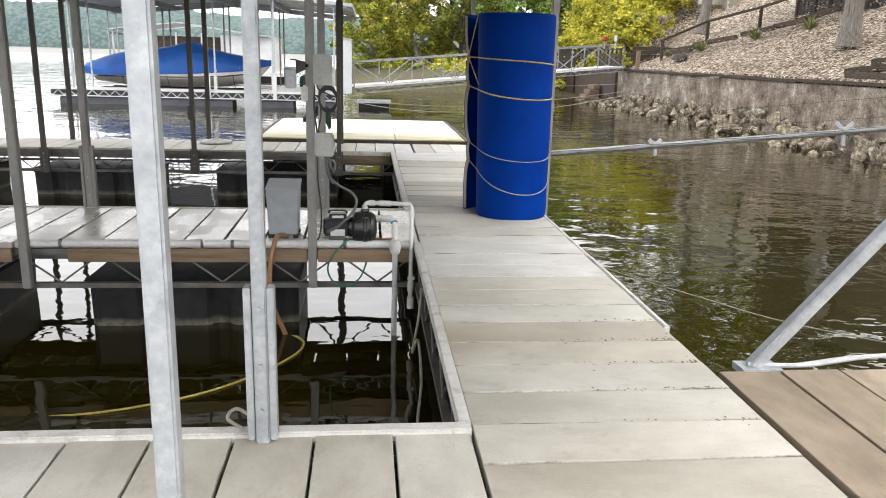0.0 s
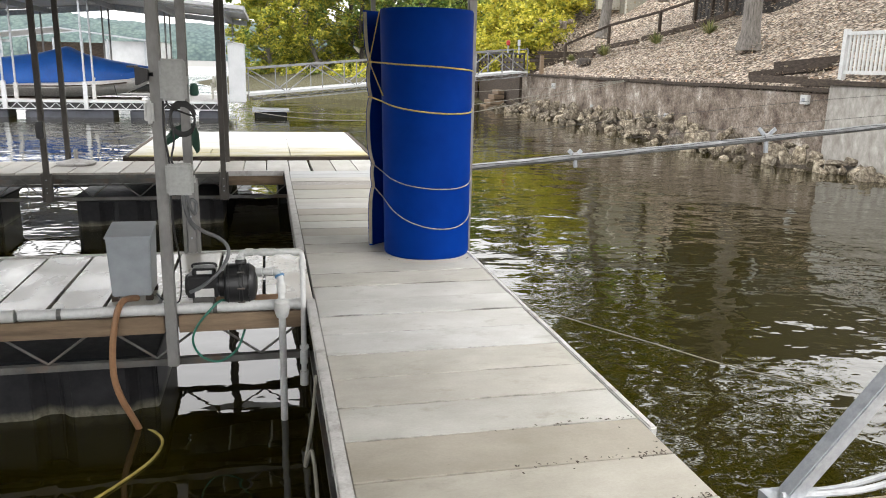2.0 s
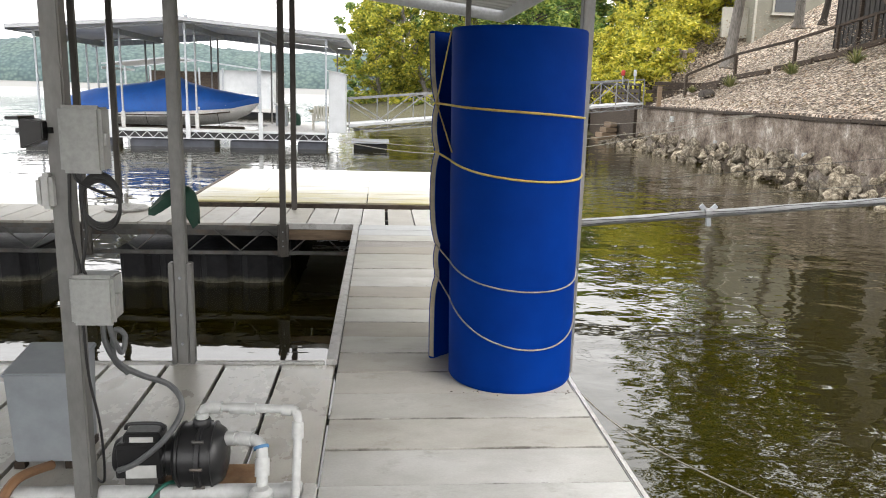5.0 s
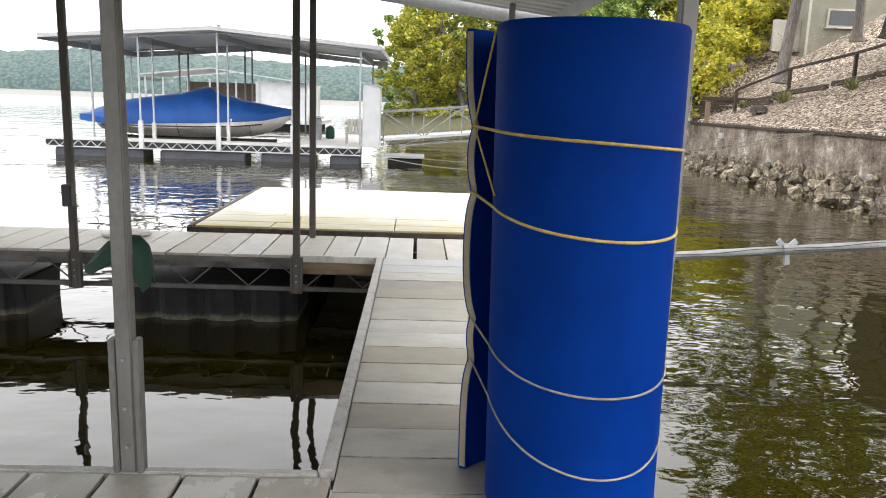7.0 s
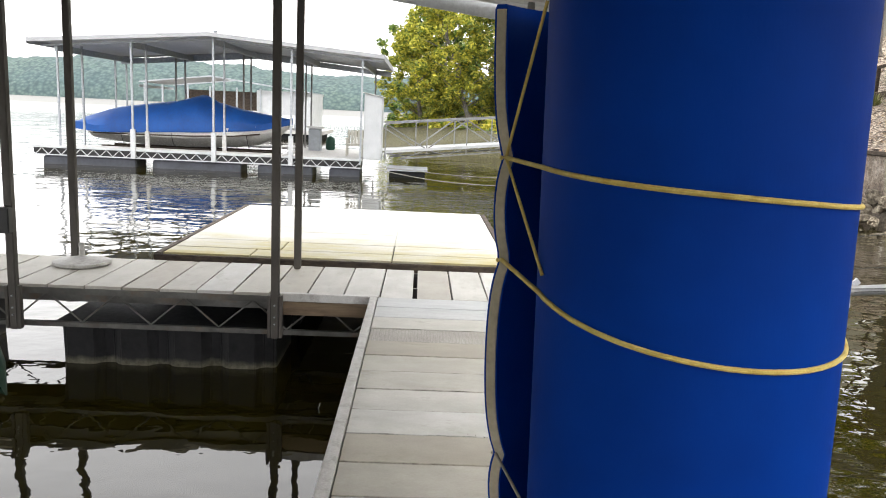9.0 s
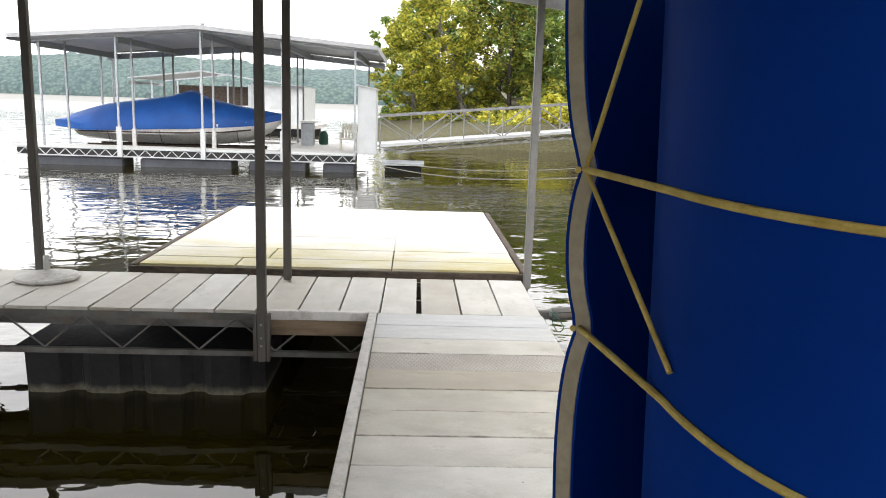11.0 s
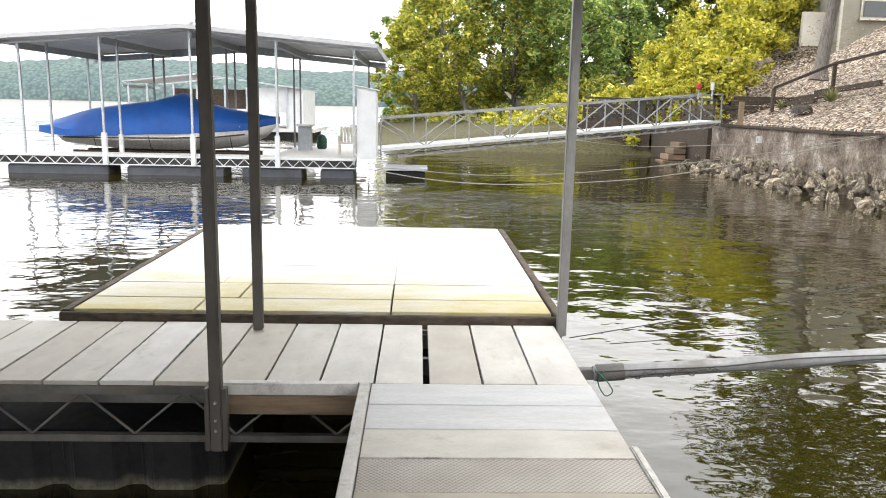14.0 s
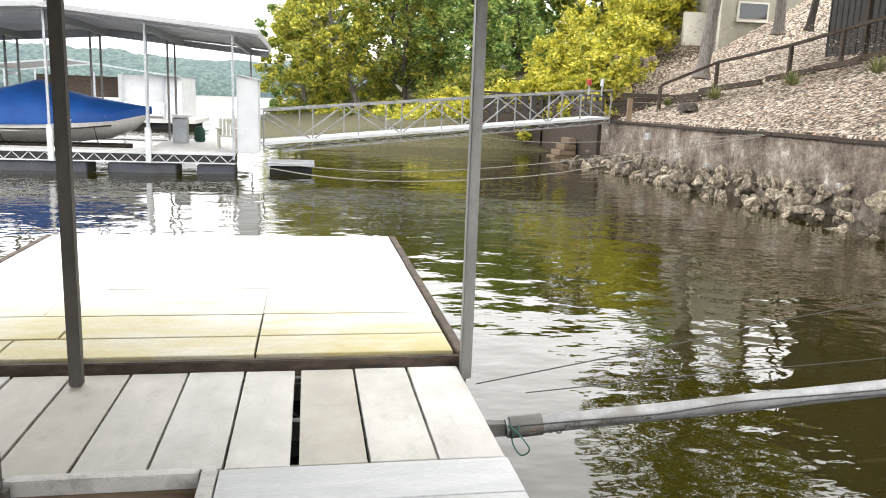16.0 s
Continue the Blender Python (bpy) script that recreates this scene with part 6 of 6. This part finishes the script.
for xx in (-18.1, -16.9, -15.2, -13.7, -11.9, -10.3, -7.9):
    part("post", Build().bar((xx, 59, -0.1), (xx, 59, 2.6), 0.11), M_GALV, outer)
part("float", Build().box(-17.9, -6.5, 59.2, 65.5, -1.0, -0.35), M_FLOAT, outer)

# ---- things on the bank ----
fence = thing("log_fence", (15.5, 34.5, 2.0), "rustic timber handrail climbing the gravel bank", "fence")
FP = [(14.0, 36.6), (15.8, 35.8), (16.75, 32.8), (17.45, 31.2), (17.95, 29.8), (18.6, 27.6)]
tops = []
for x, y in FP:
    z = ground_z(x, y)
    part("fence_post", Build().bar((x, y, z - 0.2), (x, y, z + 0.85), 0.12), M_OLDWOOD, fence, bevel=0.01)
    tops.append(Vector((x, y, z + 0.82)))
for a, b in zip(tops, tops[1:]):
    part("handrail", Build().bar(a + up * 0.04, b + up * 0.04, 0.10, 0.10), M_OLDWOOD, fence, bevel=0.01)


def timber(a, b, w=0.18, lift=0.05):
    za, zb = ground_z(*a), ground_z(*b)
    t = Build().bar((*a, za + lift), (*b, zb + lift), w, w)
    ob = solid("timber", t, M_OLDWOOD, (*a, za), "dark weathered landscape timber on the bank", "timber", "landscape timbers", bevel=0.015)
    return ob


for a, b in (((14.4, 36.6), (14.7, 34.8)), ((14.8, 36.6), (15.2, 34.6)), ((15.3, 36.0), (15.9, 33.0)), ((16.1, 33.0), (16.6, 31.2)), ((16.7, 31.4), (17.1, 29.8)), ((17.1, 30.2), (17.7, 28.8)),
             ((13.35, 20.9), (13.95, 18.5)), ((13.9, 20.6), (14.3, 18.4)), ((18.5, 28.4), (18.4, 22.8)), ((18.4, 22.7), (18.2, 17.5)), ((13.2, 20.6), (13.2, 18.4)), ((13.1, 18.3), (13.1, 17.1))):
    timber(a, b)
rt = random.Random(3)
for i in range(6):
    z = 1.17 + 0.185 * i
    x0 = 13.0 + rt.uniform(-0.05, 0.35) * (i > 0)
    for xa, xb in ((x0, x0 + 1.1 + 0.2 * i), (x0 + 1.13 + 0.2 * i, x0 + 1.9 + 0.3 * i)):
        ya, yb = 38.7 - 0.4 * (xa - 13) + rt.uniform(-0.04, 0.04), 38.7 - 0.4 * (xb - 13) + rt.uniform(-0.04, 0.04)
        solid("timber", Build().bar((xa, ya, z), (xb, yb, z + rt.uniform(-0.02, 0.02)), 0.18, 0.165), M_OLDWOOD, (xa, ya, z), "dark stacked timber of the landing wall", "timber", "landscape timbers", bevel=0.015)
stump = Build().loft([[(14.0 + r * math.cos(a * 0.785) * 0.8, 34.3 + r * math.sin(a * 0.785), h) for a in range(8)] for r, h in ((0.42, 1.55), (0.40, 1.72), (0.30, 1.82), (0.1, 1.85))])
solid("tree_stump", stump, M_BARK_DARK, (14.0, 34.3, 1.6), "low dark rotten stump on the gravel", "stump", smooth=True)


def yucca(x, y, s, seed):
    r = random.Random(seed)
    z = ground_z(x, y)
    b = Build()
    for _ in range(110):
        a, e = r.uniform(0, 2 * math.pi), r.uniform(0.25, 1.35)
        L = s * r.uniform(0.7, 1.1)
        d = Vector((math.cos(a) * math.cos(e), math.sin(a) * math.cos(e), math.sin(e)))
        w = d.cross(up).normalized() * 0.022
        p = Vector((x, y, z))
        q = p + d * L * 0.6
        t = p + d * L - up * L * 0.12 * math.cos(e)
        b.add([p - w, p + w, q + w * 0.8, t, q - w * 0.8], [(0, 1, 2, 4), (4, 2, 3)])
    ob = new("yucca", raw_mesh("yucca", b, (x, y, z)))
    ob.location = (x, y, z)
    ob.data.materials.append(M_YUCCA)
    tagged(ob, "spiky pale green yucca plant on the gravel", "plant", "yuccas")


for i, (x, y, s) in enumerate(((14.7, 33.8, 0.62), (15.65, 30.9, 0.6), (16.3, 28.1, 0.65), (14.2, 36.3, 0.4))):
    yucca(x, y, s, 60 + i)

wf = thing("picket_fence", (13.5, 12, 1.3), "white picket fence on top of the pale wall", "fence")
part("rail", Build().box(13.42, 13.47, 2.0, 17.5, 1.42, 1.50), M_PVC, wf)
part("rail", Build().box(13.40, 13.49, 2.0, 17.5, 2.30, 2.38), M_PVC, wf)
y = 17.45
k = 0
while y > 2.0:
    if k % 16 == 0:
        part("fence_post", Build().box(13.38, 13.50, y - 0.06, y + 0.06, 1.2, 2.44), M_PVC, wf)
    else:
        part("picket", Build().box(13.43, 13.46, y - 0.028, y + 0.028, 1.50, 2.30), M_PVC, wf)
    y -= 0.125
    k += 1

for (y, z, w) in ((17.87, 0.80, 0.26), (34.9, 0.60, 0.28), (30.5, -0.05, 0.12), (24.5, -0.02, 0.14)):
    ob = thing("wall_box", (WALL_X - 0.05, y, z), "small white electrical box on the retaining wall", "electrical box", "boxes on the wall")
    part("body", Build().box(WALL_X - 0.09, WALL_X + 0.02, y - w / 2, y + w / 2, z - w * 0.42, z + w * 0.42), M_PVC, ob, bevel=0.01)
    part("socket", Build().box(WALL_X - 0.10, WALL_X - 0.085, y - w / 5, y + w / 5, z - w * 0.2, z + w * 0.15), M_BOX, ob)

house = thing("house", (22.7, 31.1, 3.8), "dark stained wooden house above the bank", "house")
part("wall", Build().box(19.3, 27.7, 28.7, 34.6, 3.2, 9.5), M_HOUSE, house)
for i in range(20):
    part("batten", Build().box(19.27, 19.3, 28.8 + i * 0.3, 28.84 + i * 0.3, 3.4, 9.5), M_HOUSE, house)
st0, st1 = Vector((19.05, 33.7, 8.0)), Vector((19.05, 28.7, 4.3))
for dx in (-0.9, -0.02):
    part("stringer", Build().bar(st0 + Vector((dx, 0, 0)), st1 + Vector((dx, 0, 0)), 0.06, 0.28), M_OLDWOOD, house)
for i in range(18):
    p = st0 + (st1 - st0) * (i + 0.5) / 18
    part("tread", Build().box(p.x - 0.9, p.x, p.y - 0.14, p.y + 0.14, p.z - 0.02, p.z + 0.03), M_OLDWOOD, house)
    part("baluster", Build().bar(p + Vector((-0.9, 0, 0)), p + Vector((-0.9, 0, 0.95)), 0.05), M_OLDWOOD, house)
part("stair_rail", Build().bar(st0 + Vector((-0.9, 0, 0.95)), st1 + Vector((-0.9, 0, 0.95)), 0.09), M_OLDWOOD, house)
part("stair_post", Build().bar((18.15, 28.7, 3.2), (18.15, 28.7, 5.4), 0.12), M_OLDWOOD, house)
part("stair_post", Build().bar((18.15, 31.1, 3.3), (18.15, 31.1, 7.0), 0.12), M_OLDWOOD, house)

screen = thing("timber_screen", (12.5, 47.5, 0.9), "dark weathered timber fence behind the gangway", "fence")
for S0, S1, n in ((Vector((13.25, 40.4, 0.95)), Vector((13.0, 47.6, 0.95)), 12), (Vector((12.8, 47.8, 0.95)), Vector((9.6, 49.2, 0.95)), 9)):
    sd = S1 - S0
    part("top_rail", Build().bar(S0 + up * 1.10, S1 + up * 1.22, 0.16, 0.12), M_HOUSE, screen)
    for z, w in ((0.05, 0.22), (0.30, 0.2), (0.54, 0.2), (0.80, 0.18)):
        part("board", Build().bar(S0 + up * z, S1 + up * z, 0.06, w), M_OLDWOOD, screen)
    for i in range(n):
        p = S0 + sd * (i / (n - 1))
        w = 0.34 if n == 9 and i % 4 in (1, 2) else 0.12
        part("upright", Build().bar(p - up * 0.3, p + up * 1.1, w, 0.08, (-sd.y, sd.x, 0)), M_HOUSE, screen)

cot = thing("cottage", (26, 49, 5.2), "pale plastered cottage among the trees on the hill", "house")
part("wall", Build().box(21.95, 31.0, 47.2, 53.0, 4.6, 10.0), M_COTTAGE, cot)
win = part("window", Build().box(22.92, 24.7, 47.12, 47.2, 6.3, 7.28), M_PLASTER, cot)
part("pane", Build().box(23.04, 24.58, 47.08, 47.115, 6.42, 7.18), M_GLASS, win)
part("sill", Build().box(22.85, 24.77, 47.02, 47.2, 6.24, 6.3), M_PLASTER, cot)
part("corner_trim", Build().box(21.9, 22.0, 47.14, 47.25, 4.6, 10.0), M_PLASTER, cot)
part("garden_wall", Build().box(20.45, 21.94, 48.0, 48.25, 5.0, 6.7), M_PLASTER, cot)
part("pillar", Build().box(20.75, 21.7, 53.0, 53.8, 4.4, 9.2), M_COTTAGE, cot)
sw = thing("stone_wall", (17.5, 46.2, 3.3), "low rubble stone wall on the hillside", "wall")
rs = random.Random(8)
k = 0.0
while k < 1.0:
    wd = rs.uniform(0.22, 0.5)
    x, y = 15.7 + 3.7 * k, 47.3 - 2.1 * k
    z, top = ground_z(x, y) - 0.1, 4.1 + 0.25 * k + rs.uniform(-0.08, 0.08)
    while z < top - 0.1:
        h = rs.uniform(0.16, 0.3)
        o = rs.uniform(-0.05, 0.05)
        part("stone", Build().chamfer_box(x, x + wd - 0.02, y - 0.2 + o, y + 0.2 + o, z, z + h - 0.02, 0.03), M_WALL, sw)
        z += h
    k += wd / 3.7

gp = thing("gangway_post", (12.9, 37.4, 1.0), "grey timber post with a red reflector at the gangway head", "post")
part("shaft", Build().box(12.95, 13.12, 37.0, 37.16, 0.6, 1.95), M_WOOD, gp, bevel=0.01)
part("reflector", Build().lathe([(0.06, 2.36), (0.09, 2.40), (0.09, 2.55), (0.05, 2.6)], (11.3, 37.0, 0.0), 12), M_RED, gp, "red and blue light cap")
part("rail_cap", Build().lathe([(0.07, 2.36), (0.07, 2.64)], (11.9, 37.2, 0.0), 12), M_PVC, gp, "white rail cap")
part("shaft_low", Build().bar((11.3, 37.0, 2.0), (11.3, 37.0, 2.38), 0.05), M_GALV, gp)
part("shaft_low", Build().bar((11.9, 37.2, 2.0), (11.9, 37.2, 2.38), 0.05), M_GALV, gp)
for i in range(4):
    solid("timber_step", Build().box(11.75 + 0.22 * i, 12.75, 42.0, 43.2, -0.9 + 0.27 * i, -0.66 + 0.27 * i), M_WOOD, (12.3, 42.6, -0.9 + 0.27 * i), "worn timber step below the gangway", "step", "bank steps", bevel=0.02)

# fallen leaves and loose stones on the bank
lf = Build()
rl = random.Random(31)
for _ in range(11000):
    y = rl.uniform(14, 46)
    x = WALL_X + 0.3 + 7.5 * rl.random() ** 1.3
    z = ground_z(x, y) + 0.035
    s = rl.uniform(0.025, 0.065)
    u = Vector((rl.gauss(0, 1), rl.gauss(0, 1), rl.gauss(0, 0.35))).normalized()
    w = u.cross(Vector((rl.gauss(0, 0.4), rl.gauss(0, 0.4), 1))).normalized()
    k = len(lf.v)
    p = Vector((x, y, z + 0.03))
    lf.v += [tuple(p - u * s), tuple(p + w * s * 0.6), tuple(p + u * s), tuple(p - w * s * 0.6)]
    lf.f.append((k, k + 1, k + 2, k + 3))
leaves = new("fallen_leaves", raw_mesh("fallen_leaves", lf, (0, 0, 0)))
leaves.data.materials.append(M_DEADLEAF)
tagged(leaves, "scattered dry brown leaves on the gravel bank", "leaves", kind="stuff")

# stones at the far corner of the cove
rr2 = random.Random(9)
for i in range(28):
    k = rr2.random()
    x, y = 6.9 + 3.0 * k, 50.2 - 1.6 * k + rr2.uniform(-0.9, 0.1)
    rock(x, y, -0.80 + rr2.uniform(0.0, 0.28), rr2.uniform(0.16, 0.32), rr2)

# dirt and leaf crumbs caught in the walkway's joints
crumbs = Build()
rc = random.Random(63)
for _ in range(240):
    j = rc.choice((25, 26, 26, 27, 27, 28, 29, 14, 16, 9))
    x = WX1 - 0.03 - 0.62 * rc.random() ** 1.7
    y = 11.86 - PITCH * j + rc.gauss(0, 0.012) * (1 + 4 * (rc.random() < 0.12))
    r = rc.uniform(0.002, 0.006)
    a = rc.uniform(0, math.pi)
    c, d = math.cos(a) * r * 1.8, math.sin(a) * r * 1.8
    e, f = -math.sin(a) * r * 0.7, math.cos(a) * r * 0.7
    crumbs.add([(x - c, y - d, 0.005), (x + e, y + f, 0.005), (x + c, y + d, 0.005), (x - e, y - f, 0.005), (x, y, 0.006 + r * 0.5)],
               [(0, 1, 4), (1, 2, 4), (2, 3, 4), (3, 0, 4), (3, 2, 1, 0)])
crumb_ob = new("leaf_crumbs", raw_mesh("leaf_crumbs", crumbs, (0, 0, 0)))
crumb_ob.data.materials.append(M_OLDWOOD)
tagged(crumb_ob, "dark dirt and leaf crumbs in the walkway joints", "debris", kind="stuff")
